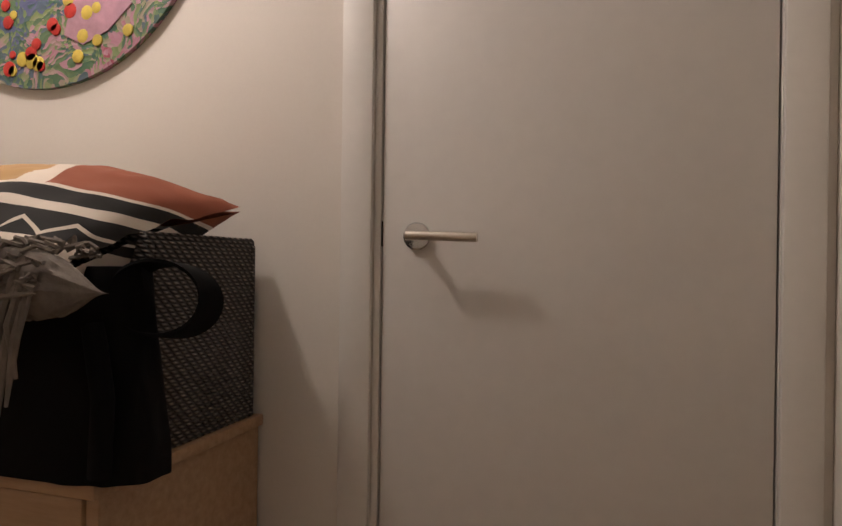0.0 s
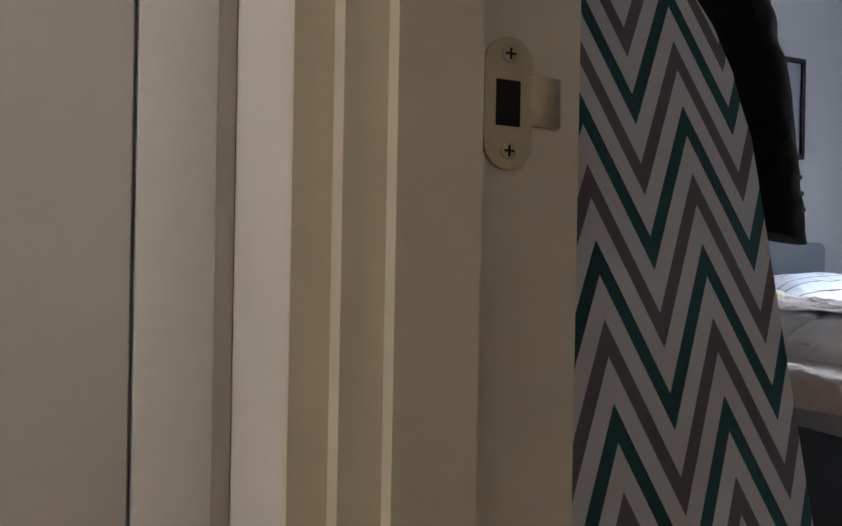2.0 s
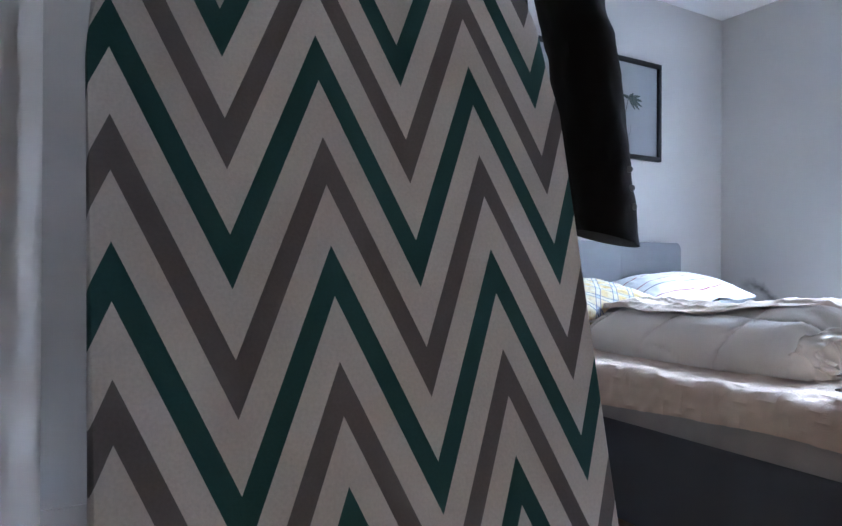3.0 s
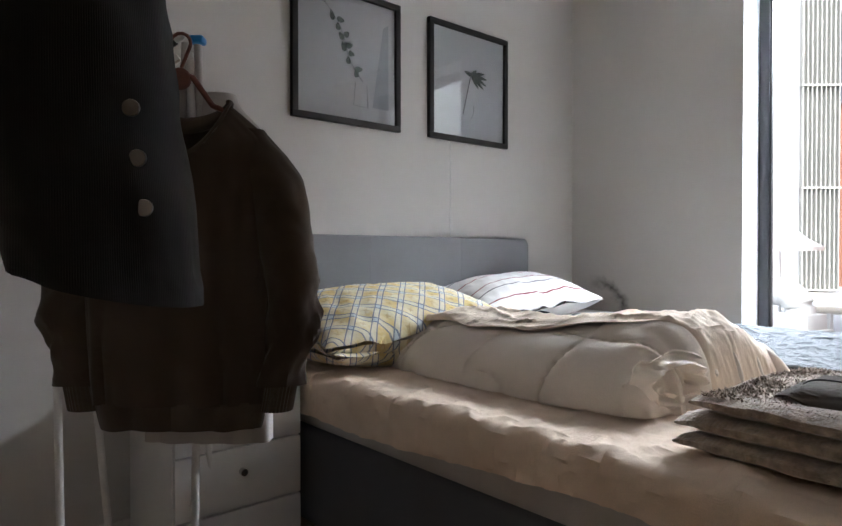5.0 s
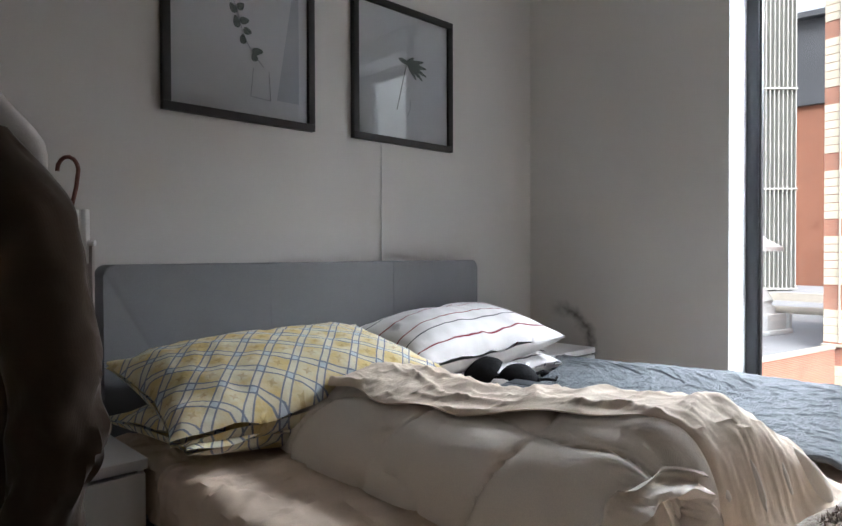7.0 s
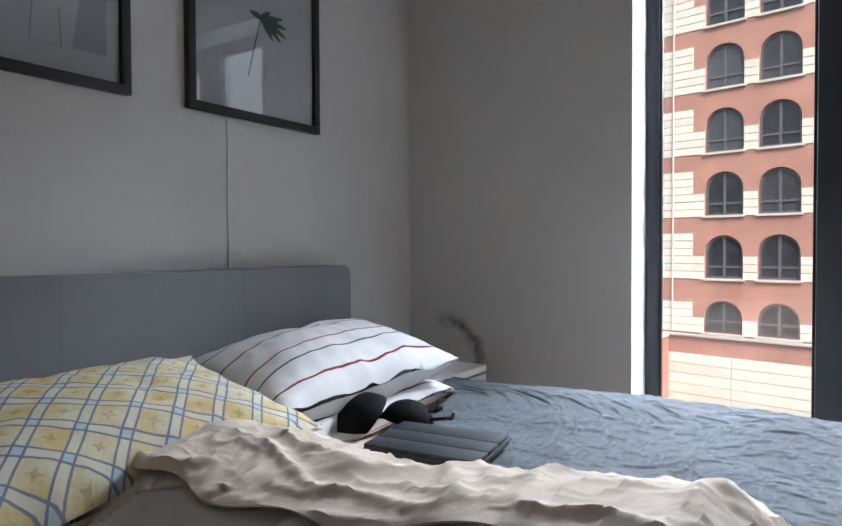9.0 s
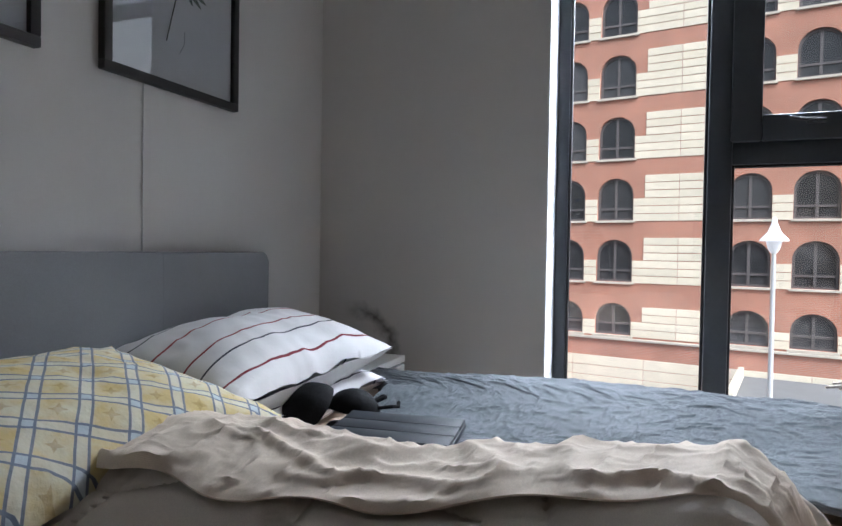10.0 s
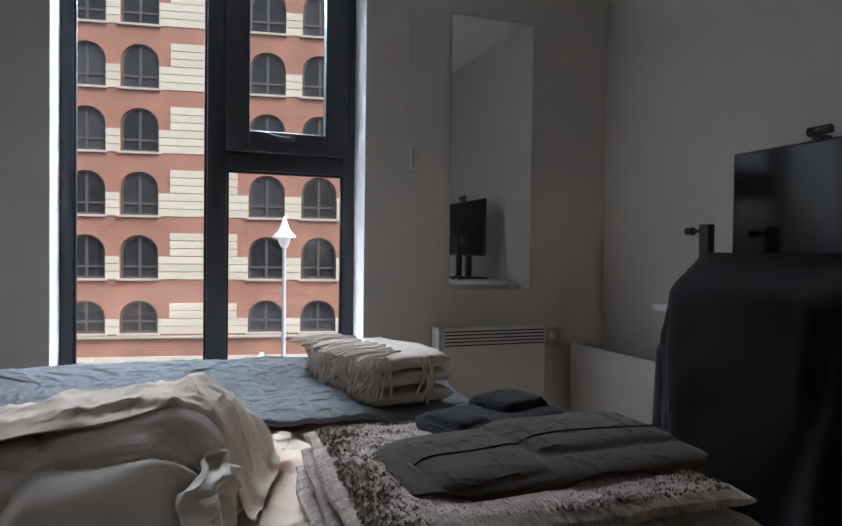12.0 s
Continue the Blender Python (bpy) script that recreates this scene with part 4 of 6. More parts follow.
def bra():
    e = empty("bra", pose(-0.985, -0.615, 0.664, 0, 0, -42), "black lace bra lying on the duvet by the pillows", "bra")

    def cup(cx, cy, tilt, r):
        def fn(u, v):
            a = u * 2 * math.pi
            q = v * math.pi / 2
            x, y, z = r * math.cos(a) * math.cos(q), r * 0.8 * math.sin(a) * math.cos(q), r * 0.85 * math.sin(q)
            x += 0.004 * nz(x * 9, y * 9, z, 4)
            p = Matrix.Rotation(tilt, 3, "Y") @ Vector((x, y, z))
            return (p.x + cx, p.y + cy, max(p.z, -0.004) + 0.006)
        return bm_grid(36, 16, fn, closed_u=True)
    part("cup", cup(-0.060, 0.0, -0.85, 0.088), M_BRA, e, world_space=False)
    part("cup", cup(0.055, -0.005, 0.25, 0.070), M_BRA, e, world_space=False)
    part("strap", bm_tube([(0.10, -0.02, 0.03), (0.135, -0.01, 0.04), (0.155, 0.02, 0.03), (0.14, 0.045, 0.015)], 0.006, 6), M_BRA, e, world_space=False)
    part("strap", bm_tube([(0.10, -0.03, 0.015), (0.145, -0.045, 0.02), (0.17, -0.03, 0.014), (0.18, -0.01, 0.02)], 0.005, 6), M_BRA, e, world_space=False)
    part("band", bm_tube([(-0.10, 0.02, 0.01), (-0.03, 0.045, 0.015), (0.06, 0.05, 0.012), (0.12, 0.03, 0.012)], 0.01, 6), M_BRA, e, world_space=False)
    return e


bra()


def nightstand(x0, y0, x1, y1, top, label):
    e = empty("nightstand", pose((x0 + x1) / 2, (y0 + y1) / 2, 0), label, "nightstand", "pair of nightstands")
    part("top", bm_box(x0, y0, top - 0.025, x1, y1, top, 0.003), M_WHITELAM, e)
    part("side_panel", bm_box(x0 + 0.004, y0 + 0.016, 0.02, x0 + 0.02, y1 - 0.004, top - 0.0255, 0.002), M_WHITELAM, e)
    part("side_panel", bm_box(x1 - 0.02, y0 + 0.016, 0.02, x1 - 0.004, y1 - 0.004, top - 0.0255, 0.002), M_WHITELAM, e)
    part("back_panel", bm_box(x0 + 0.021, y1 - 0.02, 0.02, x1 - 0.021, y1 - 0.006, top - 0.0255), M_WHITELAM, e)
    part("plinth", bm_box(x0 + 0.01, y0 + 0.03, 0.0, x1 - 0.01, y1 - 0.02, 0.0195), M_WHITELAM, e)
    n = 3
    hh = (top - 0.03 - 0.03) / n
    for k in range(n):
        dr = part("drawer", bm_box(x0 + 0.006, y0 - 0.001, 0.03 + k * hh + 0.003, x1 - 0.006, y0 + 0.0155, 0.03 + (k + 1) * hh - 0.003, 0.002), M_WHITELAM, e)
        part("handle", bm_tube([((x0 + x1) / 2, y0 - 0.002, 0.03 + (k + 0.6) * hh), ((x0 + x1) / 2, y0 - 0.02, 0.03 + (k + 0.6) * hh)], 0.011, 14), M_CHROME, dr)
    return e


nightstand(-2.50, -0.45, -2.085, -0.03, 0.624, "white laminate nightstand with drawers beside the bed")
nightstand(-0.515, -0.474, -0.165, -0.03, 0.683, "white laminate nightstand in the corner by the bed")

# ---------------------------------------------------------------- pictures and north wall
M_PAPER = speckled("print_paper", (0.62, 0.64, 0.66), 0.7, 30, 2, 0.05, 0.03, dist=0.001)
M_PAPERSH = speckled("print_grey_shade", (0.42, 0.45, 0.49), 0.7, 30, 2, 0.05, 0.03, dist=0.001)
M_LEAF = speckled("printed_leaf", (0.10, 0.13, 0.12), 0.7, 60, 12, 0.3, 0.03, dist=0.001)
M_PENCIL = speckled("printed_line", (0.35, 0.37, 0.40), 0.7, 60, 12, 0.1, 0.03, dist=0.001)
M_PFRAME = wood("black_brown_frame", (0.020, 0.017, 0.016), (0.010, 0.009, 0.009), 0.45, 10)


def flat_shape(outline, y, bm=None):
    """A flat printed shape in the plane of a picture."""
    bm = bm or bmesh.new()
    bm.faces.new([bm.verts.new((x, y, z)) for x, z in outline])
    return bm


def leaf_outline(x, z, ang, l, w):
    pts = []
    for k in range(14):
        t = 2 * math.pi * k / 14
        a, b = l / 2 * math.cos(t), w / 2 * math.sin(t) * (1 - 0.35 * math.cos(t))
        pts.append((x + a * math.cos(ang) - b * math.sin(ang), z + a * math.sin(ang) + b * math.cos(ang)))
    return pts


def picture(x0, x1, z0, z1, label, kind):
    e = empty("framed_print", pose((x0 + x1) / 2, 0, z0), label, "picture", "framed prints over the bed")
    f = 0.026
    for b in ((x0, z0, x1, z0 + f), (x0, z1 - f, x1, z1), (x0, z0 + f, x0 + f, z1 - f), (x1 - f, z0 + f, x1, z1 - f)):
        part("frame_bar", bm_box(b[0], -0.026, b[1], b[2], -0.0015, b[3], 0.0025), M_PFRAME, e)
    part("print", bm_box(x0 + f, -0.010, z0 + f, x1 - f, -0.004, z1 - f), M_PAPER, e, smooth=False)
    gl = part("glass", bm_box(x0 + f, -0.0175, z0 + f, x1 - f, -0.0155, z1 - f), M_PICTGLASS, e, "clear picture glass", smooth=False)
    gl.visible_shadow = False
    y = -0.0112
    if kind == "branch":
        part("shade", flat_shape([(x0 + 0.40, z0 + 0.09), (x1 - f - 0.035, z0 + 0.09), (x1 - f - 0.035, z1 - 0.10), (x0 + 0.46, z1 - 0.12)], -0.0108), M_PAPERSH, e, smooth=False)
        pts = [(x0 + 0.155 + 0.20 * t + 0.02 * math.sin(t * 6), y, z1 - 0.075 - 0.30 * t) for t in [k / 12 for k in range(13)]]
        part("stem", bm_tube(pts, 0.0016, 5), M_PENCIL, e)
        rng = random.Random(8)
        for k, t in enumerate((0.18, 0.22, 0.32, 0.40, 0.44, 0.55, 0.58, 0.66, 0.76, 0.86, 0.93)):
            sgn = 1 if k % 2 else -1
            px, pz = x0 + 0.155 + 0.20 * t + 0.02 * math.sin(t * 6), z1 - 0.075 - 0.30 * t
            part("leaf", flat_shape(leaf_outline(px + sgn * 0.016, pz + 0.006, 1.2 - 0.9 * sgn + rng.uniform(-0.5, 0.5), 0.036 + rng.uniform(-0.008, 0.008), 0.024), y - 0.0003 * (k + 1)), M_LEAF, e, smooth=False)
        for k in range(3):
            part("twig", bm_tube([(x0 + 0.155, y, z1 - 0.08), (x0 + 0.115 + 0.03 * k, y, z1 - 0.06 + 0.012 * k)], 0.0014, 5), M_LEAF, e)
        vz = z0 + 0.085
        part("vase_outline", bm_tube([(x0 + 0.31, y, vz + 0.10), (x0 + 0.30, y, vz + 0.004), (x0 + 0.375, y, vz), (x0 + 0.37, y, vz + 0.10)], 0.0014, 5), M_PENCIL, e)
    else:
        cx, cz = x0 + 0.285, z1 - 0.225
        for k, (a, l) in enumerate(((0.25, 0.10), (-0.05, 0.115), (-0.35, 0.12), (-0.62, 0.11), (-0.92, 0.085), (0.7, 0.05), (2.9, 0.05))):
            part("leaf", flat_shape(leaf_outline(cx + math.cos(a) * l * 0.5, cz + math.sin(a) * l * 0.42, a, l, 0.020), y - 0.0004 * (k + 1)), M_LEAF, e, smooth=False)
        part("stem", bm_tube([(cx, y, cz), (cx - 0.025, y, cz - 0.09), (cx - 0.055, y, cz - 0.20)], 0.0018, 5), M_LEAF, e)
        part("twig", bm_tube([(cx + 0.02, y, cz - 0.15), (cx + 0.018, y, cz - 0.19), (cx + 0.0, y, cz - 0.22)], 0.0012, 5), M_PENCIL, e)
    return e


picture(-1.876, -1.326, 1.541, 2.111, "black framed print of a eucalyptus branch on the wall", "branch")
picture(-1.149, -0.599, 1.544, 2.112, "black framed print of a monstera leaf on the wall", "monstera")
thing("cable", bm_tube([(-0.997, -0.004, 1.05), (-0.996, -0.004, 1.56)], 0.0022, 8), M_WHITEPL, "thin white cable running down the wall", "cable")

# ---------------------------------------------------------------- east wall


def wall_stain():
    """Mould in the corner: a soft dark arc in the wall paint."""
    g = NT("bedroom_wall_paint_stained")
    col = (0.60, 0.58, 0.55)
    big = g.ramp(g.noise(1.3, 3.0), [(0.3, sc(col, 0.97)), (0.7, sc(col, 1.02))])
    sep = g.n("SeparateXYZ")
    g.l(g.coord(), sep.inputs[0])
    wob = g.math("MULTIPLY", g.math("SUBTRACT", g.noise(14.0, 4.0), 0.5), 0.10)
    dy = g.math("ADD", sep.outputs[1], 0.17)
    dz = g.math("SUBTRACT", sep.outputs[2], 0.65)
    r = g.math("SQRT", g.math("ADD", g.math("MULTIPLY", dy, dy), g.math("MULTIPLY", dz, dz)))
    ring = g.math("ABSOLUTE", g.math("SUBTRACT", g.math("ADD", r, wob), 0.180))
    m = g.math("MULTIPLY", g.math("SUBTRACT", 1.0, g.math("MINIMUM", g.math("DIVIDE", ring, 0.048), 1.0)), g.math("MINIMUM", g.math("MULTIPLY", g.noise(22.0, 4.0), 1.5), 1.0))
    side = g.math("MINIMUM", g.math("MAXIMUM", g.math("MULTIPLY", g.math("SUBTRACT", 0.06, dy), 8.0), 0.0), 1.0)
    c = g.mix(g.math("MULTIPLY", g.math("MULTIPLY", m, side), 0.95), big, (0.08, 0.075, 0.07))
    fine = g.noise(140.0, 3.0)
    g.bump(fine, 0.08, 0.002)
    return g.base(c, 0.75)


bpy.data.objects["wall_east"].data.materials[0] = wall_stain()

mir = empty("mirror", pose(0, -2.786, 0.9), "tall frameless wall mirror reflecting the desk", "mirror")
part("glass", bm_box(-0.018, -2.995, 0.899, -0.012, -2.577, 2.153), M_MIRROR, mir, "silvered glass", smooth=False)
part("backing", bm_box(-0.0108, -2.985, 0.91, -0.0015, -2.585, 2.14), M_BLACK, mir)


def heater():
    e = empty("panel_heater", pose(-0.06, -2.77, 0.28), "white wall-mounted electric panel heater with top slots", "heater")
    part("body", bm_box(-0.098, -3.042, 0.29, -0.025, -2.512, 0.728, 0.012, 3), M_WHITEPL, e)
    part("end_cap", bm_box(-0.102, -2.511, 0.285, -0.02, -2.494, 0.734, 0.006, 3), M_WHITEPL, e)
    # slots are near-black bars on the front, their shade put in the colour
    for k in range(5):
        z = 0.714 - k * 0.0155
        part("slot", bm_box(-0.0995, -3.03, z - 0.0028, -0.0972, -2.525, z + 0.0028), M_DARKHOLE, e)
    part("bracket", bm_box(-0.0245, -2.95, 0.35, -0.001, -2.9, 0.65), M_STEEL, e)
    part("bracket", bm_box(-0.0245, -2.65, 0.35, -0.001, -2.6, 0.65), M_STEEL, e)
    return e


heater()
sp = empty("spur_switch", pose(0, -3.13, 0.66), "steel fused spur switch beside the heater", "switch")
part("plate", bm_box(-0.009, -3.173, 0.622, -0.0005, -3.087, 0.708, 0.002), M_STEEL, sp)
part("rocker", bm_box(-0.013, -3.145, 0.655, -0.0092, -3.115, 0.69, 0.001), M_WHITEPL, sp)
cl = empty("cord_cleat", pose(0, -2.395, 1.49), "white plastic blind cord cleat on the wall", "cleat")
part("body", bm_box(-0.022, -2.408, 1.435, -0.0005, -2.382, 1.545, 0.004), M_WHITEPL, cl)
part("window", bm_box(-0.0235, -2.401, 1.45, -0.0222, -2.389, 1.53), M_PAPERSH, cl)
cord = empty("blind_cord", pose(-0.012, -2.37, 2.4), "thin white blind cord with a toggle", "cord")
part("string", bm_tube([(-0.012, -2.375, 1.73), (-0.014, -2.378, 2.0), (-0.012, -2.372, 2.3), (-0.006, -2.37, 2.497)], 0.0022, 6), M_WHITEPL, cord)
part("toggle", bm_tube([(-0.012, -2.375, 1.69), (-0.012, -2.375, 1.70), (-0.012, -2.375, 1.735)], 0.010, 12, taper=[0.7, 1.0, 0.45]), M_WHITEPL, cord)

# ---------------------------------------------------------------- desk corner
tagged(thing("white_board", bm_box(-1.0, -3.25, 0.0, -0.02, -3.23, 0.632, 0.002), M_WHITELAM, "white laminate board standing upright under the desk", "panel"))


def desk():
    e = empty("desk", pose(-1.4, -3.22, 0), "tall white desk against the wall", "desk")
    part("top", bm_box(-2.05, -3.42, 0.872, -0.845, -3.02, 0.892, 0.003), M_WHITELAM, e)
    for x in (-2.0, -0.92):
        for y in (-3.38, -3.07):
            part("leg", bm_box(x - 0.02, y - 0.02, 0, x + 0.02, y + 0.02, 0.8715, 0.002), M_WHITELAM, e)
    part("drawer_box", bm_box(-1.95, -3.40, 0.78, -1.0, -3.06, 0.8715, 0.003), M_WHITELAM, e)
    return e


desk()


def monitor():
    e = empty("monitor", pose(-1.31, -3.23, 0.893), "black flat computer monitor on a stand, screen off", "monitor")
    part("housing", bm_box(-1.615, -3.243, 1.048, -1.002, -3.218, 1.418, 0.006), M_BLACK, e)
    part("screen", bm_box(-1.607, -3.2175, 1.062, -1.010, -3.2155, 1.410), M_SCREEN, e, "dark glossy screen", smooth=False)
    part("post", bm_box(-1.335, -3.275, 0.90, -1.285, -3.2435, 1.20, 0.004), M_BLACK, e)
    part("base", bm_box(-1.43, -3.35, 0.8925, -1.19, -3.15, 0.904, 0.004), M_BLACK, e)
    cam_ = part("webcam", bm_join(bm_box(-1.34, -3.24, 1.4185, -1.30, -3.205, 1.427, 0.002), bm_tube([(-1.355, -3.215, 1.443), (-1.285, -3.215, 1.443)], 0.014, 14)), M_BLACK, e, "small black webcam")
    part("lens", bm_disc((-1.32, -3.202, 1.443), (0, 1, 0), 0.007, 0.003, 14), M_SCREEN, cam_)
    return e


monitor()
tri_ = empty("phone_tripod", pose(-1.04, -3.07, 0.893), "small black phone tripod with a clamp knob on the desk", "tripod")
part("post", bm_box(-1.06, -3.085, 0.93, -1.02, -3.055, 1.172, 0.004), M_BLACK, tri_)
part("knob", bm_join(bm_tube([(-1.02, -3.07, 1.15), (-0.98, -3.07, 1.15)], 0.006, 10), bm_tube([(-0.98, -3.07, 1.15), (-0.952, -3.07, 1.15)], 0.014, 16)), M_BLACK, tri_)
for k in range(3):
    a = k * 2.094 + 0.4
    part("leg", bm_tube([(-1.04, -3.07, 0.94), (-1.04 + 0.05 * math.cos(a), -3.07 + 0.04 * math.sin(a), 0.897)], 0.006, 8), M_BLACK, tri_)


def chair():
    e = empty("office_chair", pose(-1.76, -2.72, 0), "black office chair pulled up to the desk", "chair")
    part("backrest", bm_box(-1.96, -2.56, 0.58, -1.54, -2.50, 1.03, 0.028, 4), M_JACKET, e)
    part("seat", bm_box(-1.99, -2.95, 0.44, -1.51, -2.53, 0.52, 0.03, 4), M_JACKET, e)
    part("spine", bm_box(-1.78, -2.60, 0.40, -1.72, -2.562, 0.75, 0.006), M_BLACK, e)
    part("gas_lift", bm_tube([(-1.75, -2.74, 0.09), (-1.75, -2.74, 0.44)], 0.025, 14), M_STEEL, e)
    for k in range(5):
        a = k * 2 * math.pi / 5 + 0.3
        p = (-1.75 + 0.28 * math.cos(a), -2.74 + 0.28 * math.sin(a))
        lg = part("leg", bm_tube([(-1.75, -2.74, 0.10), (p[0], p[1], 0.065)], 0.02, 8, taper=[1.2, 0.8]), M_BLACK, e)
        part("caster", bm_disc((p[0] - 0.012, p[1], 0.028), (1, 0, 0), 0.028, 0.024, 16, 0.004), M_BLACK, lg)
    return e


chair()


def draped_jacket():
    def fn(u, v):
        a = u * 2 * math.pi
        c, s = math.cos(a), math.sin(a)
        z = 1.075 - v * 0.63
        top = smoothstep(0, 0.14, v)
        w = (0.228 * (0.90 + 0.10 * min(1, v / 0.05) ** 0.5)) * (1 + 0.12 * v)
        d = 0.05 + 0.045 * top + 0.03 * v
        x = -1.775 + math.copysign(abs(c) ** 0.38, c) * w * (0.9 + 0.1 * top)
        y = -2.525 + math.copysign(abs(s) ** 0.8, s) * d * (0.4 + 0.6 * top)
        f = 0.020 * math.sin(c * 9 + nz(c, z * 2, s, 2) * 3) * v + 0.010 * ridge(x, y, z * 0.5, 11)
        return (x + c * f, y + s * f, z - 0.012 * abs(c) ** 6)
    bm = bm_grid(90, 60, fn, closed_u=True)
    bmesh.ops.holes_fill(bm, edges=[ed for ed in bm.edges if ed.is_boundary and ed.verts[0].co.z > 0.9], sides=200)
    e = empty("jacket", pose(-1.755, -2.525, 0.5), "black jacket draped over the back of the office chair", "jacket")
    part("body", bm, M_JACKET, e)
    for sx, x in ((1, -1.56), (-1, -2.02)):
        part("sleeve", bm_tube([(x - 0.03 * sx, -2.52, 1.0), (x + 0.005 * sx, -2.50, 0.85), (x + 0.02 * sx, -2.50, 0.65), (x + 0.015 * sx, -2.49, 0.44)], 0.055, 16, taper=[0.5, 1.0, 0.95, 0.8]), M_JACKET, e)
    return e


draped_jacket()

# ---------------------------------------------------------------- ironing board


def ironing_board():
    e = empty("ironing_board", Matrix.Translation((-3.36, -2.2745 - 0.0, 0.0)) @ Matrix.Rotation(-math.atan(0.21), 4, "X"), "folded ironing board with a teal and grey chevron cover, leaning upright", "ironing board")
    L, R = -0.288, 0.098

    def outline(k):
        c = (L + R) / 2
        hw = (R - L) / 2
        pts = [(c - hw, 0.12), (c - hw, 1.10)]
        for j in range(1, 14):
            t = j / 14 * math.pi
            pts.append((c - hw * math.cos(t) * (1 - 0.25 * math.sin(t) ** 2), 1.10 + 0.28 * math.sin(t) ** 0.8))
        pts += [(c + hw, 1.10), (c + hw, 0.12), (c + hw - 0.03, 0.08), (c - hw + 0.03, 0.08)]
        return [(c + (x - c) * k, z if k == 1 else 0.6 + (z - 0.6) * k) for x, z in pts]
    bm = bm_plate_xz(outline(1.0), 0.0, 0.028)
    edges = [ed for ed in bm.edges if abs(ed.verts[0].co.y - ed.verts[1].co.y) < 1e-6]
    bmesh.ops.bevel(bm, geom=edges, offset=0.009, segments=3, affect="EDGES", profile=0.5)
    part("cover", bm, M_CHEV, e, "chevron cotton cover", world_space=False)
    part("deck", bm_plate_xz(outline(0.95), 0.0285, 0.040), M_STEEL, e, world_space=False)
    for dx in (-0.06, 0.06):
        c = (L + R) / 2
        lg = part("leg", bm_tube([(c + dx, 0.055, 0.02), (c + dx, 0.055, 0.55), (c + dx * 0.6, 0.055, 1.0)], 0.011, 10), M_WHITEPL, e, world_space=False)
        part("rubber_foot", bm_tube([(c + dx, 0.055, -0.0), (c + dx, 0.055, 0.03)], 0.014, 10), M_BLACK, lg, world_space=False)
    part("heel_rest", bm_tube([(L + 0.05, 0.03, 0.075), (L + 0.05, 0.03, 0.012), (R - 0.05, 0.03, 0.012), (R - 0.05, 0.03, 0.075)], 0.009, 8), M_WHITEPL, e, world_space=False)
    return e


ironing_board()

# ---------------------------------------------------------------- hanging clothes
SWM = pose(-2.584, -0.756, 1.345, 0, 0, -41.8)


def hanger(parent_m, label, hook_h=0.15, half=0.19, drop=0.075, material=None):
    e = empty("clothes_hanger", parent_m, label, "hanger", "clothes hangers")
    mt = material or M_HANGWOOD
    part("bar", bm_tube([(-half, 0.012, -drop), (-half * 0.6, 0.01, -drop * 0.35), (-0.03, 0.005, 0.055), (0, 0.004, 0.065), (0.03, 0.005, 0.055), (half * 0.6, 0.01, -drop * 0.35), (half, 0.012, -drop)], 0.007, 10), mt, e, world_space=False)
    part("boss", bm_disc((0, -0.004, 0.052), (0, 1, 0), 0.026, 0.016, 22, 0.004), mt, e, world_space=False)
    pts = [(0.0, 0.004, 0.07)]
    for k in range(9):
        a = -0.6 + k / 8 * 3.9
        pts.append((0.006 + 0.024 * math.cos(a) - 0.004, 0.004, hook_h - 0.03 + 0.024 * math.sin(a)))
    part("hook", bm_tube(pts, 0.0042, 8), mt, e, world_space=False)
    return e


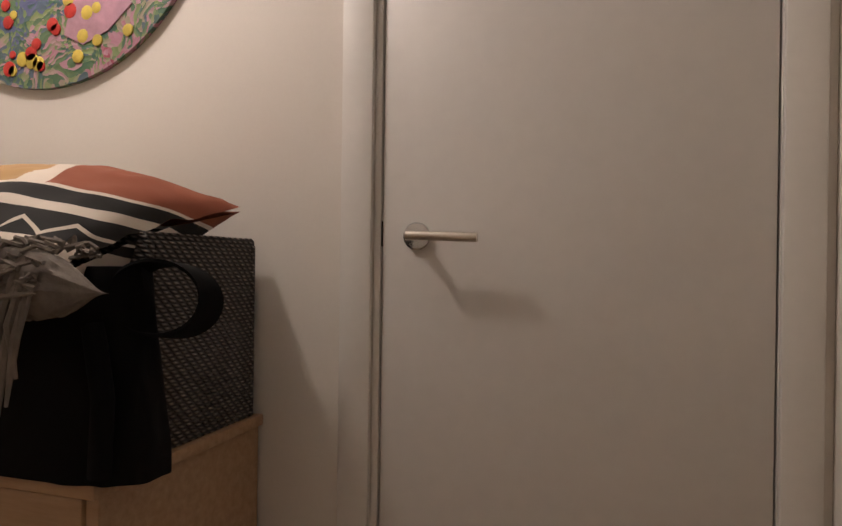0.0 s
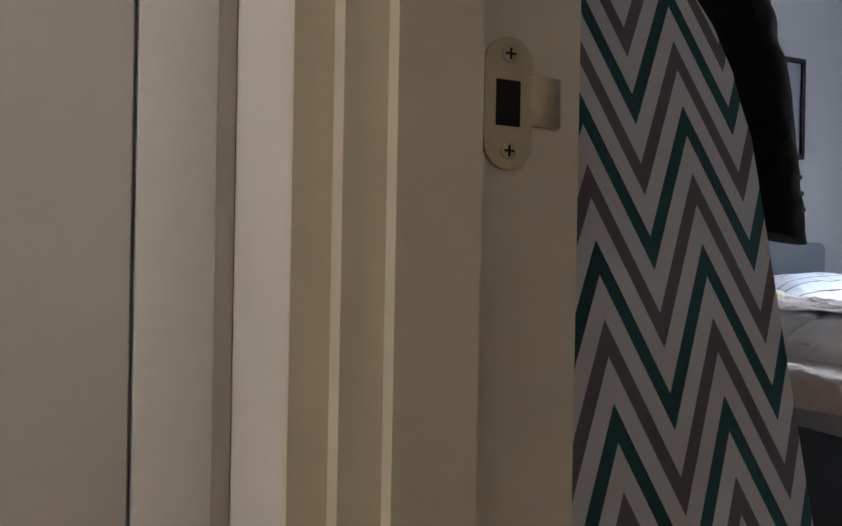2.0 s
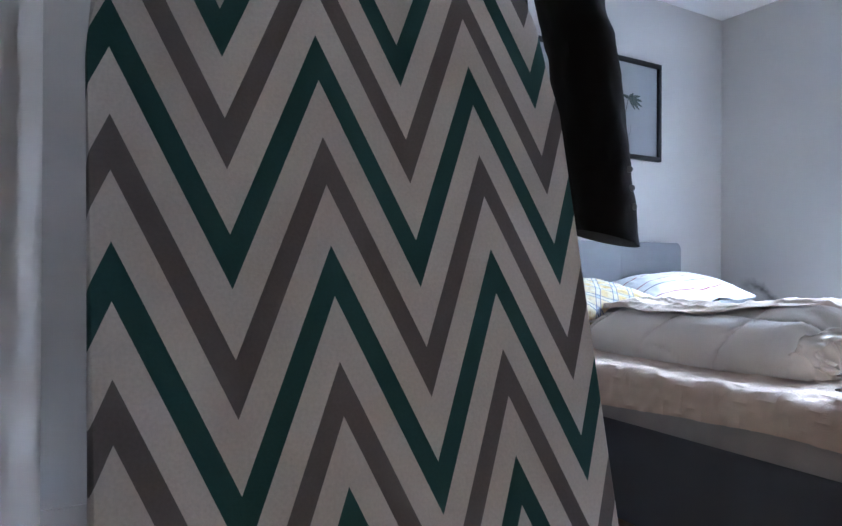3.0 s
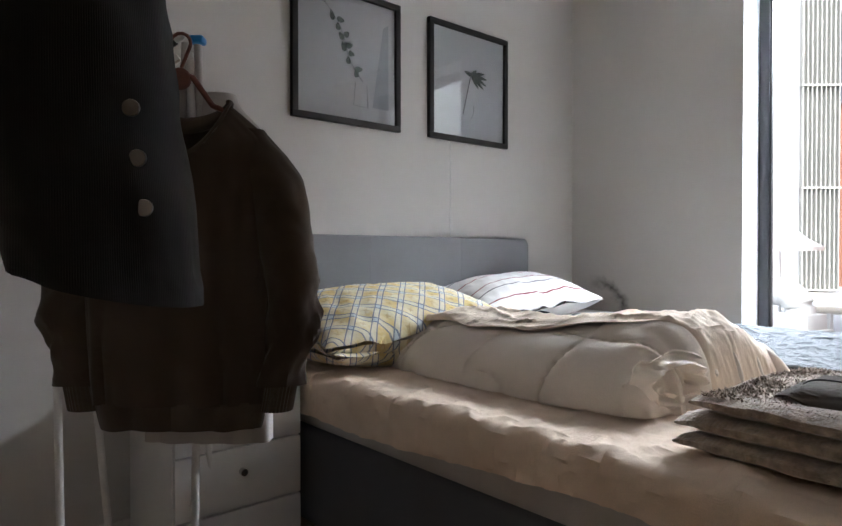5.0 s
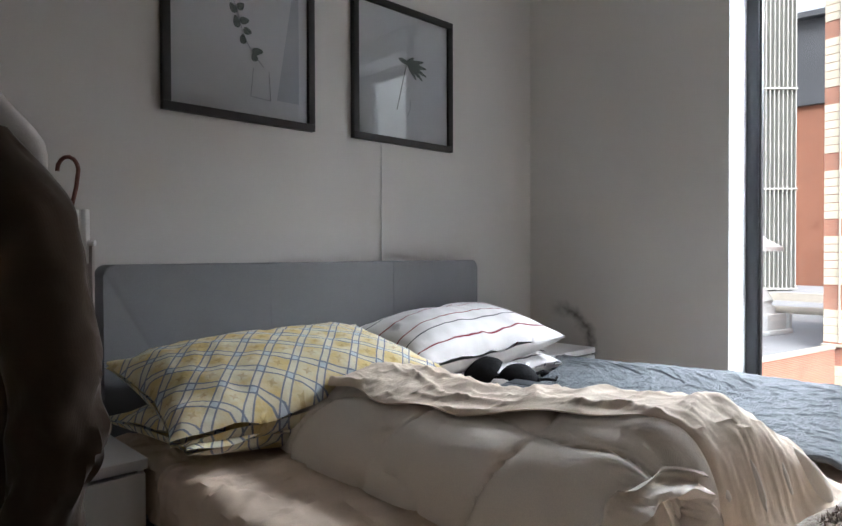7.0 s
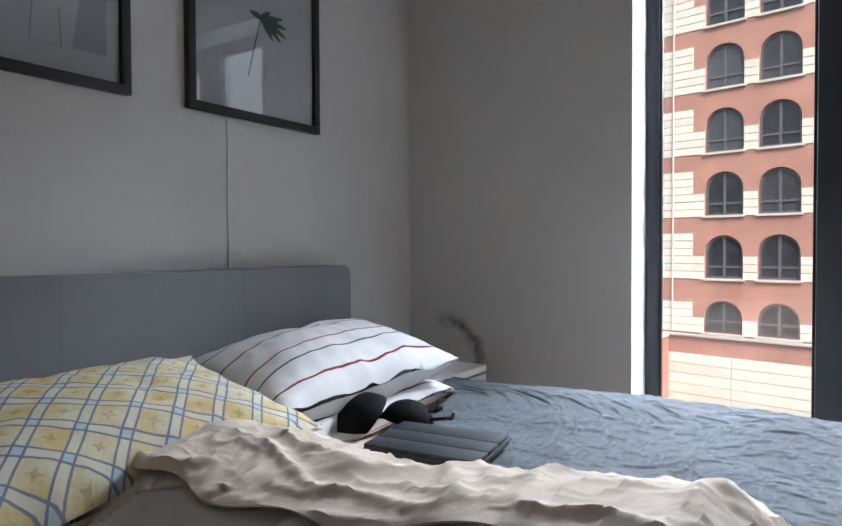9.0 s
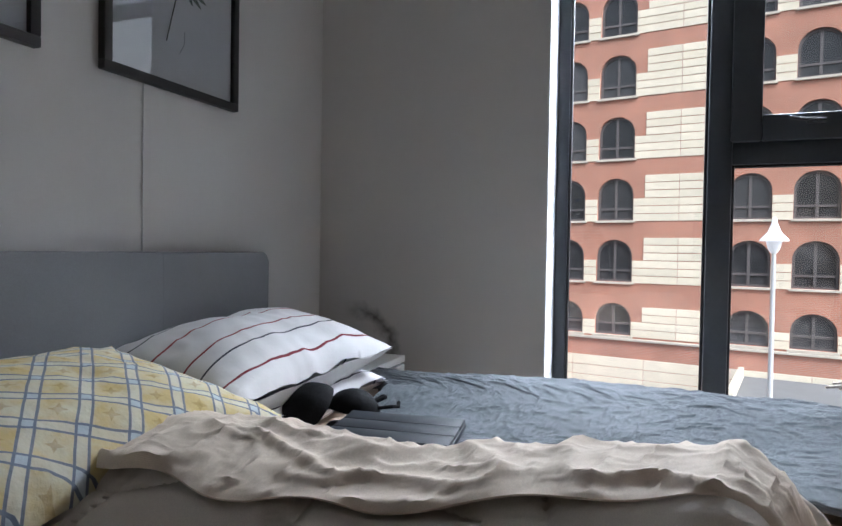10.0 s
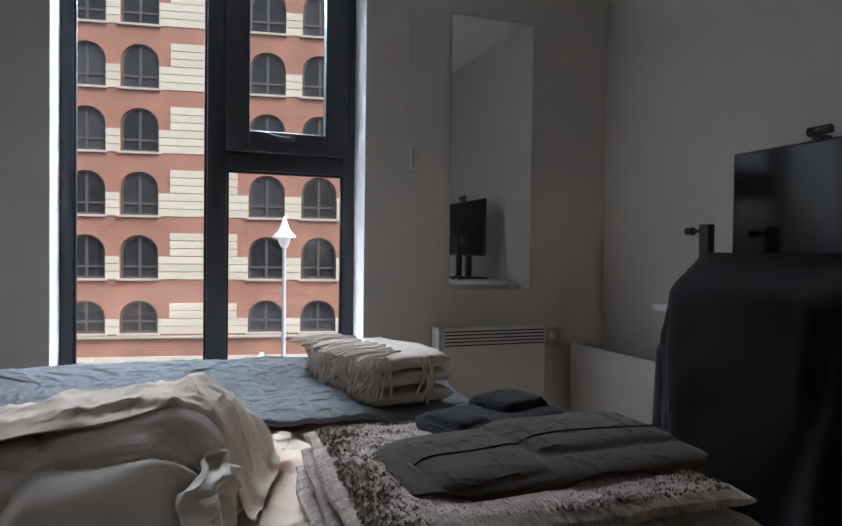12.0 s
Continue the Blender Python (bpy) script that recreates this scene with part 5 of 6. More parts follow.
def sweatshirt():
    e = empty("sweatshirt", SWM, "dark olive crew-neck sweatshirt hanging on a clothes hanger", "sweatshirt")

    def body(u, v):
        a = u * 2 * math.pi
        c, s = math.cos(a), math.sin(a)
        z = -0.70 + v * 0.70
        top = smoothstep(0.80, 1.0, v)
        w = 0.208 + 0.014 * math.sin(v * 2.6) - (0.222 - 0.118) * max(0.0, (v - 0.86) / 0.14) ** 1.15
        d = 0.062 + 0.012 * math.sin(v * 3) - 0.024 * top
        x = math.copysign(abs(c) ** (0.72 + 0.28 * top), c) * w
        y = math.copysign(abs(s) ** 0.9, s) * d
        drape = 1 - smoothstep(0.30, 0.92, v)
        fold = 0.013 * math.sin(x * 27 + 2.4 * nz(x, z * 0.6, s, 2.2)) * drape + 0.008 * nz(x * 2.2, s, z * 0.7, 5) + 0.004 * ridge(x + 0.5 * z, s, z * 0.5, 6)
        y += math.copysign(fold * (1 - 0.7 * top), s)
        z = min(z, -(0.150 if s < 0 else 0.048) * max(0.0, 1 - (x / 0.125) ** 2) ** 0.7)
        return (x, y, z)
    part("body", bm_grid(120, 100, body, closed_u=True), M_SWEAT, e, world_space=False)

    def hem(u, v):
        a = u * 2 * math.pi
        c, s = math.cos(a), math.sin(a)
        w, d = 0.203 - 0.012 * v, 0.060
        rib = 0.0018 * math.sin(a * 90)
        x = math.copysign(abs(c) ** 0.7, c) * (w + rib)
        y = math.copysign(abs(s) ** 0.9, s) * (d + rib)
        y += math.copysign(0.012 * math.sin(x * 34), s)
        return (x, y, -0.695 - v * 0.062 + 0.008 * nz(x * 3, s, 0, 3))
    part("hem_band", bm_grid(180, 8, hem, closed_u=True), M_RIB, e, world_space=False)

    def ring(u, v):
        a = u * 2 * math.pi
        b = v * 2 * math.pi
        x = 0.120 * math.cos(a)
        y = (0.060 if math.sin(a) < 0 else 0.046) * math.sin(a)
        z = 0.004 - (0.157 if math.sin(a) < 0 else 0.05) * (1 - (x / 0.122) ** 2) ** 0.7
        r = 0.005 + 0.015 * abs(math.sin(a)) ** 0.7
        return (x * (1 + 0.05 * math.cos(b)), y + math.copysign(1, math.sin(a)) * 0.010 * math.cos(b) - 0.006, z + r * math.sin(b))
    part("collar", bm_grid(72, 12, ring, closed_u=True), M_RIB, e, world_space=False)
    for sx in (1, -1):
        def sl(u, v, sx=sx):
            a = u * 2 * math.pi
            t = v
            cx = sx * (0.150 + 0.082 * smoothstep(-0.15, 0.30, t) + 0.034 * smoothstep(0.2, 0.75, t) - 0.03 * smoothstep(0.72, 1.0, t))
            cz = -0.066 - 0.594 * t
            r = (0.064 - 0.014 * t + 0.008 * math.sin(t * 3.0)) * (0.30 + 0.70 * smoothstep(-0.06, 0.20, t))
            f = 0.008 * math.sin(t * 26 + a * 2 + 2 * nz(t * 4, a, 0, 2)) * smoothstep(0.40, 0.75, t) + 0.005 * ridge(a * 0.3, t * 2, sx, 5)
            return (cx + math.cos(a) * (r + f), -0.005 + math.sin(a) * (r * 0.8 + f), cz)
        part("sleeve", bm_grid(40, 60, sl, closed_u=True), M_SWEAT, e, world_space=False)

        def cuff(u, v, sx=sx):
            a = u * 2 * math.pi
            rib = 0.0015 * math.sin(a * 30)
            return (sx * (0.236 - 0.012 * v) + math.cos(a) * (0.040 + rib), -0.005 + math.sin(a) * (0.034 + rib), -0.655 - 0.065 * v)
        part("cuff", bm_grid(90, 6, cuff, closed_u=True), M_RIB, e, world_space=False)
    return e


sweatshirt()
hanger(SWM @ pose(0, 0.0, 0.005), "reddish-brown plastic hanger holding the sweatshirt", 0.165, 0.125, 0.03)


def hung_cloth(name, m, w, d, zt, zb, material, label, category):
    def fn(u, v):
        a = u * 2 * math.pi
        c, s = math.cos(a), math.sin(a)
        z = zt + (zb - zt) * v
        ww = w * (0.45 + 0.55 * smoothstep(0, 0.15, v))
        x = math.copysign(abs(c) ** 0.6, c) * ww
        y = math.copysign(abs(s) ** 0.8, s) * d + math.copysign(0.012 * math.sin(x * 40 + z * 2), s) * v
        return (x, y, z)
    bm = bm_grid(80, 40, fn, closed_u=True)
    bmesh.ops.holes_fill(bm, edges=[ed for ed in bm.edges if ed.is_boundary], sides=200)
    ob = thing(name, bm, material, label, category)
    ob.matrix_world = m
    return ob


hung_cloth("pale_shirt", SWM @ pose(0.02, 0.13, 0), 0.16, 0.035, 0.05, -0.83, M_LIGHTCL, "pale cotton shirt hanging behind the sweatshirt", "shirt")


def airer():
    e = empty("clothes_airer", SWM @ pose(0, 0.06, -1.345), "white tubular clothes airer with black joints", "clothes airer")
    top = 1.345 + 0.155

    def tube(name, pts, r, mat, lab=""):
        return part(name, bm_tube(pts, r, 10), mat, e, lab, world_space=False)
    for k, (dz, dy) in enumerate(((0.0, 0.0), (-0.05, 0.05))):
        a = Vector((-0.015 + dz * 0.6, dy, top + 0.026 + dz * 0.8))
        b = Vector((-0.36, dy + 0.02, top - 0.175 + dz * 1.6))
        tube("arm", [a, b], 0.0095, M_WHITEPL)
        c1 = a.lerp(b, 0.06 + 0.02 * k)
        tube("grip", [c1, a.lerp(b, 0.22)], 0.0135, M_BLACK, "black plastic joint")
        tube("grip", [a.lerp(b, 0.58), a.lerp(b, 0.80)], 0.0135, M_BLACK, "black plastic joint")
    tube("wire", [(-0.03, 0.02, top - 0.03), (-0.35, 0.04, top - 0.19)], 0.0032, M_STEEL)
    tube("strap", [(-0.02, 0.03, top + 0.015), (-0.045, 0.05, top - 0.30)], 0.010, M_LIGHTCL)
    tube("strap", [(0.014, 0.02, top + 0.008), (0.005, 0.06, top - 0.30)], 0.010, M_LIGHTCL)
    part("clip", bm_box(0.0, -0.005, top + 0.006, 0.034, 0.03, top + 0.024, 0.005), M_BLUE, e, "blue plastic clip", world_space=False)
    tube("leg", [(-0.01, 0.05, top - 0.01), (-0.05, 0.24, 0.75), (-0.08, 0.36, 0.01)], 0.010, M_WHITEPL)
    tube("leg", [(-0.36, 0.05, top - 0.24), (-0.36, 0.20, 0.75), (-0.36, 0.32, 0.01)], 0.010, M_WHITEPL)
    tube("leg", [(-0.01, 0.03, top - 0.01), (0.0, 0.045, 0.9), (-0.02, 0.06, 0.01)], 0.010, M_WHITEPL)
    tube("leg", [(-0.36, 0.03, top - 0.24), (-0.36, 0.045, 0.7), (-0.36, 0.06, 0.01)], 0.010, M_WHITEPL)
    return e


M_BLUE = speckled("blue_plastic", (0.02, 0.22, 0.55), 0.35, 60, 6, 0.08, 0.05, dist=0.001)
airer()
h2 = empty("peg_hanger", pose(-2.285, -0.60, 1.06, 0, 0, -41.8), "white hanger with clear pegs hooked on the airer", "hanger")
pts2 = [(0.0, 0, 0.07)] + [(0.0 + 0.02 * math.cos(-0.4 + k / 8 * 3.6), 0, 0.20 + 0.026 * math.sin(-0.4 + k / 8 * 3.6)) for k in range(9)]
part("hook", bm_tube([(0.0, 0, 0.06), (0.004, 0, 0.12), (0.016, 0, 0.17)] + pts2[1:], 0.004, 8), M_HANGWOOD, h2, world_space=False)
part("bar", bm_tube([(-0.16, 0, 0.06), (0.05, 0, 0.06)], 0.006, 8), M_WHITEPL, h2, world_space=False)
for px in (0.012, 0.032):
    part("peg", bm_box(px - 0.005, -0.008, 0.02, px + 0.005, 0.008, 0.125, 0.002), M_WHITEPL, h2, "white plastic peg", world_space=False)
part("garment", bm_grid(24, 20, lambda u, v: (-0.16 + 0.21 * u, 0.012 * math.sin(u * 16), 0.055 - 0.30 * v), thick=0.004), M_LIGHTCL, h2, "pale cloth held by the pegs", world_space=False)


M_BUTTON = speckled("grey_horn", (0.10, 0.095, 0.09), 0.35, 120, 30, 0.2, 0.1, dist=0.0008)


def blazer():
    m = pose(-3.26, -1.715, 1.52, 0, 0, -6)
    e = empty("blazer", m, "black wool blazer hanging on a hanger by the wall", "blazer")

    def body(u, v):
        a = u * 2 * math.pi
        c, s = math.cos(a), math.sin(a)
        z = -v * 0.48
        w = 0.07 + 0.135 * smoothstep(0, 0.16, v) ** 0.7 + 0.015 * v
        d = 0.045 + 0.035 * v
        x = math.copysign(abs(c) ** 0.7, c) * w
        y = math.copysign(abs(s) ** 0.9, s) * d
        return (x, y + 0.01 * math.sin(x * 25) * v, z + 0.01 * nz(x * 4, s, 0, 3))
    bm = bm_grid(70, 50, body, closed_u=True)
    bmesh.ops.holes_fill(bm, edges=[ed for ed in bm.edges if ed.is_boundary], sides=200)
    part("body", bm, M_BLAZER, e, world_space=False)
    inv = m.inverted()

    def wl(p):
        return inv @ Vector(p)
    path = [(-3.130, -1.801, 1.421), (-3.071, -1.846, 1.339), (-3.048, -1.860, 1.221), (-3.034, -1.867, 1.084), (-3.023, -1.875, 0.973)]

    def sleeve(u, v):
        a = u * 2 * math.pi
        t = v * (len(path) - 1)
        k = min(int(t), len(path) - 2)
        f = t - k
        c = Vector(path[k]).lerp(Vector(path[k + 1]), f)
        rx = 0.042 + 0.001 * v
        fold = 0.004 * ridge(a * 0.5, v * 3, 2.0, 3)
        r2 = Vector((0.83, -0.56, 0)) * math.cos(a) * (rx + fold) + Vector((0.56, 0.83, 0)) * math.sin(a) * (0.062 + fold)
        tip = -0.012 * math.cos(a) * smoothstep(0.9, 1.0, v)
        return wl(c + r2 + Vector((0, 0, tip)))
    bm = bm_grid(40, 60, sleeve, closed_u=True)
    bmesh.ops.holes_fill(bm, edges=[ed for ed in bm.edges if ed.is_boundary], sides=200)
    slv = part("sleeve", bm, M_BLAZER, e, world_space=False)
    for z in (1.060, 1.036, 1.012):
        f = (z - 0.973) / (1.221 - 0.973)
        c = Vector((-3.023, -1.875, z)).lerp(Vector((-3.048, -1.860, z)), f)
        p = c + Vector((0.83, -0.56, 0)) * 0.034 + Vector((-0.56, -0.83, 0)) * 0.042
        bmk = bm_disc(p, (-0.56, -0.83, 0), 0.0042, 0.003, 14, 0.0008)
        bmk.transform(inv)
        part("button", bmk, M_BUTTON, slv, "grey horn button", world_space=False)
    part("far_sleeve", bm_tube([(-0.19, 0, -0.06), (-0.225, 0, -0.25), (-0.22, -0.01, -0.48)], 0.055, 14), M_BLAZER, e, world_space=False)
    return e


blazer()
hk = empty("wall_hook", pose(-3.70, -1.69, 1.62), "white hook rail on the wall holding the blazer", "hook")
part("rail", bm_box(-3.6995, -1.80, 1.63, -3.682, -1.58, 1.69, 0.004), M_WHITEPL, hk)
part("peg", bm_tube([(-3.682, -1.69, 1.66), (-3.45, -1.695, 1.66), (-3.24, -1.71, 1.668)], 0.008, 10), M_STEEL, hk)
hanger(pose(-3.26, -1.715, 1.52, 0, 0, -6), "dark wooden hanger inside the blazer", 0.175, 0.17, 0.03)

# ---------------------------------------------------------------- hall things


def mat_painting():
    g = NT("impasto_garden_painting")
    v = g.n("TexVoronoi", Scale=70.0)
    obj = g.coord()
    wob = g.n("TexNoise", Scale=7.0)
    g.l(obj, wob.inputs["Vector"])
    vec = g.mix(0.25, obj, wob.outputs["Color"])
    g.l(vec, v.inputs["Vector"])
    area = g.noise(3.2, 2.0, obj)
    cells = g.n("SeparateColor")
    g.l(v.outputs["Color"], cells.inputs[0])
    mixv = g.math("ADD", g.math("MULTIPLY", area, 0.75), g.math("MULTIPLY", cells.outputs[0], 0.3))
    c = g.ramp(mixv, [(0.30, (0.10, 0.11, 0.22)), (0.42, (0.05, 0.12, 0.07)), (0.52, (0.20, 0.26, 0.10)), (0.60, (0.40, 0.22, 0.28)), (0.72, (0.30, 0.06, 0.10)), (0.8, (0.5, 0.3, 0.12))])
    g.bump(v.outputs["Distance"], 0.35, 0.006)
    return g.base(c, 0.5)


M_PAINT = mat_painting()
M_REDP = speckled("red_paint", (0.45, 0.03, 0.02), 0.5, 60, 20, 0.3, 0.3)
M_YELP = speckled("yellow_paint", (0.55, 0.42, 0.06), 0.5, 60, 20, 0.3, 0.3)
M_PINKP = speckled("mauve_paint", (0.42, 0.24, 0.30), 0.5, 40, 12, 0.3, 0.3)
M_ORAP = speckled("orange_paint", (0.55, 0.18, 0.03), 0.5, 40, 12, 0.3, 0.3)
pc = (-5.63, 1.895)
art = empty("round_painting", pose(pc[0], -1.96, pc[1]), "round thick-painted canvas of a flower garden on the hall wall", "painting")
part("canvas", bm_disc((pc[0], -1.9615, pc[1]), (0, -1, 0), 0.492, 0.014, 72, 0.003), M_PAINT, art)
rng = random.Random(21)
for k in range(16):
    x, z = pc[0] + rng.uniform(-0.17, 0.08), pc[1] + rng.uniform(-0.44, -0.25)
    part("flower_dab", bm_disc((x, -1.975, z), (0, -1, 0), rng.uniform(0.010, 0.022), 0.004, 12, 0.0015), M_REDP if k % 5 < 3 else M_YELP, art)
for k in range(6):
    x, z = pc[0] + rng.uniform(0.10, 0.26), pc[1] + rng.uniform(-0.43, -0.30)
    part("leaf_dab", bm_disc((x, -1.975, z), (0, -1, 0), rng.uniform(0.012, 0.02), 0.004, 10, 0.0015), M_YELP, art)
path_o = [(pc[0] + 0.06, pc[1] - 0.36), (pc[0] + 0.10, pc[1] - 0.22), (pc[0] + 0.17, pc[1] - 0.18), (pc[0] + 0.27, pc[1] - 0.30), (pc[0] + 0.20, pc[1] - 0.36), (pc[0] + 0.12, pc[1] - 0.39)]
part("path_dab", bm_plate_xz(path_o, -1.9785, -1.9755), M_PINKP, art)
part("figure_dab", bm_plate_xz([(pc[0] + 0.31, pc[1] - 0.26), (pc[0] + 0.33, pc[1] - 0.18), (pc[0] + 0.35, pc[1] - 0.19), (pc[0] + 0.38, pc[1] - 0.27), (pc[0] + 0.35, pc[1] - 0.25)], -1.9785, -1.9755), M_ORAP, art)


def cabinet():
    e = empty("hall_cabinet", pose(-5.5, -2.2, 0), "pine hall cabinet under the wicker basket", "cabinet")
    part("top", bm_box(-6.1, -2.46, 0.587, -4.985, -1.964, 0.612, 0.004), M_CABWOOD, e)
    part("side_panel", bm_box(-5.02, -2.44, 0.0, -4.995, -1.97, 0.5865, 0.002), M_CABWOOD, e)
    part("side_panel", bm_box(-6.09, -2.44, 0.0, -6.065, -1.97, 0.5865, 0.002), M_CABWOOD, e)
    part("back_panel", bm_box(-6.064, -1.985, 0.0, -5.021, -1.971, 0.5865), M_CABWOOD, e)
    for x0, x1 in ((-6.06, -5.545), (-5.54, -5.025)):
        d = part("door", bm_box(x0, -2.444, 0.04, x1, -2.424, 0.58, 0.003), M_CABWOOD, e)
        part("knob", bm_disc(((x0 + x1) / 2, -2.445, 0.35), (0, -1, 0), 0.015, 0.02, 16, 0.004), M_STEEL, d)
    return e


cabinet()


def mat_wicker():
    g = NT("grey_wicker")
    w1 = g.n("TexWave", Scale=38.0, Distortion=1.2)
    w1.bands_direction = "Z"
    w2 = g.n("TexWave", Scale=30.0, Distortion=1.0)
    w2.bands_direction = "DIAGONAL"
    obj = g.coord()
    g.l(obj, w1.inputs["Vector"])
    g.l(obj, w2.inputs["Vector"])
    h = g.math("MULTIPLY", w1.outputs["Fac"], w2.outputs["Fac"])
    c = g.ramp(h, [(0.05, (0.03, 0.026, 0.022)), (0.5, (0.17, 0.14, 0.11)), (1.0, (0.34, 0.29, 0.24))])
    g.bump(h, 1.0, 0.01)
    return g.base(c, 0.8)


M_WICK = mat_wicker()


def basket():
    e = empty("wicker_basket", pose(-5.25, -2.15, 0.613), "tall grey wicker basket on the hall cabinet", "basket")
    x0, x1, y0, y1, z0, z1 = -5.55, -4.995, -2.335, -1.99, 0.613, 1.012
    t = 0.018
    for b in ((x0, y0, x1, y0 + t), (x0, y1 - t, x1, y1), (x0, y0 + t, x0 + t, y1 - t), (x1 - t, y0 + t, x1, y1 - t)):
        part("side", bm_box(b[0], b[1], z0, b[2], b[3], z1 - 0.012, 0.005), M_WICK, e)
    part("rim", bm_tube([(x0 + 0.01, y0 + 0.01, z1 - 0.008), (x1 - 0.01, y0 + 0.01, z1 - 0.008), (x1 - 0.01, y1 - 0.01, z1 - 0.008), (x0 + 0.01, y1 - 0.01, z1 - 0.008)], 0.011, 8, closed=True), M_WICK, e)
    part("bottom", bm_box(x0 + t, y0 + t, z0, x1 - t, y1 - t, z0 + 0.012), M_WICK, e)
    return e


basket()


def mat_cushion():
    g = NT("banded_cushion_cotton")
    sep = g.n("SeparateXYZ")
    g.l(g.coord(), sep.inputs[0])
    t = g.math("ADD", g.math("MULTIPLY", sep.outputs[1], -0.6), g.math("MULTIPLY", sep.outputs[2], -1.0))
    t = g.math("ADD", t, g.math("MULTIPLY", g.math("SUBTRACT", g.noise(5.0, 2.0), 0.5), 0.03))
    c = g.ramp(g.noise(6.0, 3.0), [(0.3, (0.60, 0.53, 0.45)), (0.7, (0.70, 0.63, 0.54))])
    x = g.math("ADD", sep.outputs[0], g.math("MULTIPLY", t, -0.5))
    back = g.math("LESS_THAN", t, -0.185)
    c = g.mix(g.math("MULTIPLY", back, g.math("GREATER_THAN", x, 0.27)), c, (0.26, 0.075, 0.035))
    c = g.mix(g.math("MULTIPLY", back, g.math("COMPARE", x, 0.145, 0.07)), c, (0.42, 0.26, 0.11))
    black = g.math("ADD", g.math("COMPARE", t, -0.160, 0.017), g.math("COMPARE", t, -0.088, 0.032))
    c = g.mix(black, c, (0.012, 0.011, 0.010))
    zig = g.math("ABSOLUTE", g.math("SUBTRACT", t, g.math("ADD", -0.096, g.math("MULTIPLY", g.math("PINGPONG", x, 0.030), 1.1))))
    zz = g.math("MULTIPLY", g.math("LESS_THAN", zig, 0.005), g.math("GREATER_THAN", x, 0.0))
    c = g.mix(zz, c, (0.6, 0.53, 0.45))
    g.bump(g.noise(9, 4.0), 0.3, 0.006)
    return g.base(c, 0.9)


bmc = bm_pillow(0.74, 0.48, 0.23, 13.3)
bmesh.ops.remove_doubles(bmc, verts=bmc.verts[:], dist=0.0004)
cu = thing("cushion", bmc, mat_cushion(), "white, black and rust banded cushion on the basket", "cushion")
cu.matrix_world = pose(-5.355, -2.275, 0.925, 19, 4, -4)


def bag():
    e = empty("black_bag", pose(-5.3, -2.40, 0.613), "black soft shoulder bag in front of the basket", "bag")

    def fn(u, v):
        a = u * 2 * math.pi
        c, s = math.cos(a), math.sin(a)
        z = 0.613 + v * 0.34
        w, d = 0.27 * (1 - 0.12 * v), 0.07 * (1 - 0.45 * v)
        return (-5.18 + math.copysign(abs(c) ** 0.5, c) * w + 0.02 * nz(c, z * 3, s, 2), -2.405 + math.copysign(abs(s) ** 0.7, s) * d + 0.01 * nz(c * 2, z * 5, s, 2), z)
    bm = bm_grid(60, 30, fn, closed_u=True)
    bmesh.ops.holes_fill(bm, edges=[ed for ed in bm.edges if ed.is_boundary], sides=200)
    part("body", bm, M_BAG, e)
    def loop(u, v):
        a = -2.6 + 5.6 * u
        return (-4.915 + 0.075 * math.cos(a) + 0.012 * v, -2.42 + 0.045 * v + 0.02 * math.cos(a), 0.905 + 0.062 * math.sin(a) - 0.008 * v)
    part("strap", bm_grid(40, 5, loop, thick=0.005), M_BAG, e, "wide black webbing strap")
    part("strap", bm_tube([(-5.000, -2.45, 0.86), (-4.960, -2.47, 0.75), (-4.970, -2.465, 0.63)], 0.018, 10), M_BAG, e)
    part("piping", bm_tube([(-5.60, -2.47, 0.66), (-5.40, -2.482, 0.648), (-5.2, -2.475, 0.70)], 0.003, 6), M_LIGHTCL, e, "pale piping")
    return e


bag()


def scarf():
    e = empty("fringed_scarf", pose(-5.5, -2.42, 0.9), "grey and brown woolly scarf with long fringes over the bag", "scarf")

    def fn(u, v):
        a = u * 2 * math.pi
        x = -5.55 + v * 0.68
        r = (0.046 + 0.010 * nz(v * 3, math.cos(a), math.sin(a), 2.2) + 0.004 * ridge(v * 9, math.cos(a), math.sin(a), 3)) * (1 - smoothstep(0.72, 1, v) ** 3)
        return (x, -2.555 + 0.9 * r * math.cos(a), 0.960 - 0.03 * v + 0.012 * math.sin(v * 5) + r * math.sin(a))
    part("roll", bm_grid(48, 110, fn, closed_u=True), M_SCARF, e)
    rng = random.Random(4)
    bms = []
    for k in range(34):
        x = -5.31 + 0.0105 * k
        ln = 0.13 + rng.uniform(0, 0.12)
        bms.append(bm_tube([(x, -2.590, 0.945), (x + rng.uniform(-0.01, 0.01), -2.612, 0.93 - ln * 0.4), (x + rng.uniform(-0.03, 0.01), -2.606, 0.94 - ln)], 0.0065, 6, taper=[1.0, 1.0, 0.4]))
    for k in range(90):
        x = rng.uniform(-5.35, -4.93)
        a = rng.uniform(-0.4, 2.6)
        c, s = math.cos(a) * -0.046, math.sin(a) * 0.05
        bms.append(bm_tube([(x, -2.555 + c, 0.937 + s), (x + rng.uniform(-0.03, 0.03), -2.555 + c * 1.25, 0.940 + s * 1.1), (x + rng.uniform(-0.05, 0.05), -2.555 + c * 1.3, 0.932 + s * 1.1)], 0.0035, 5))
    part("fringe", bm_join(*bms), M_SCARF, e, "long loose wool fringe")
    return e


scarf()

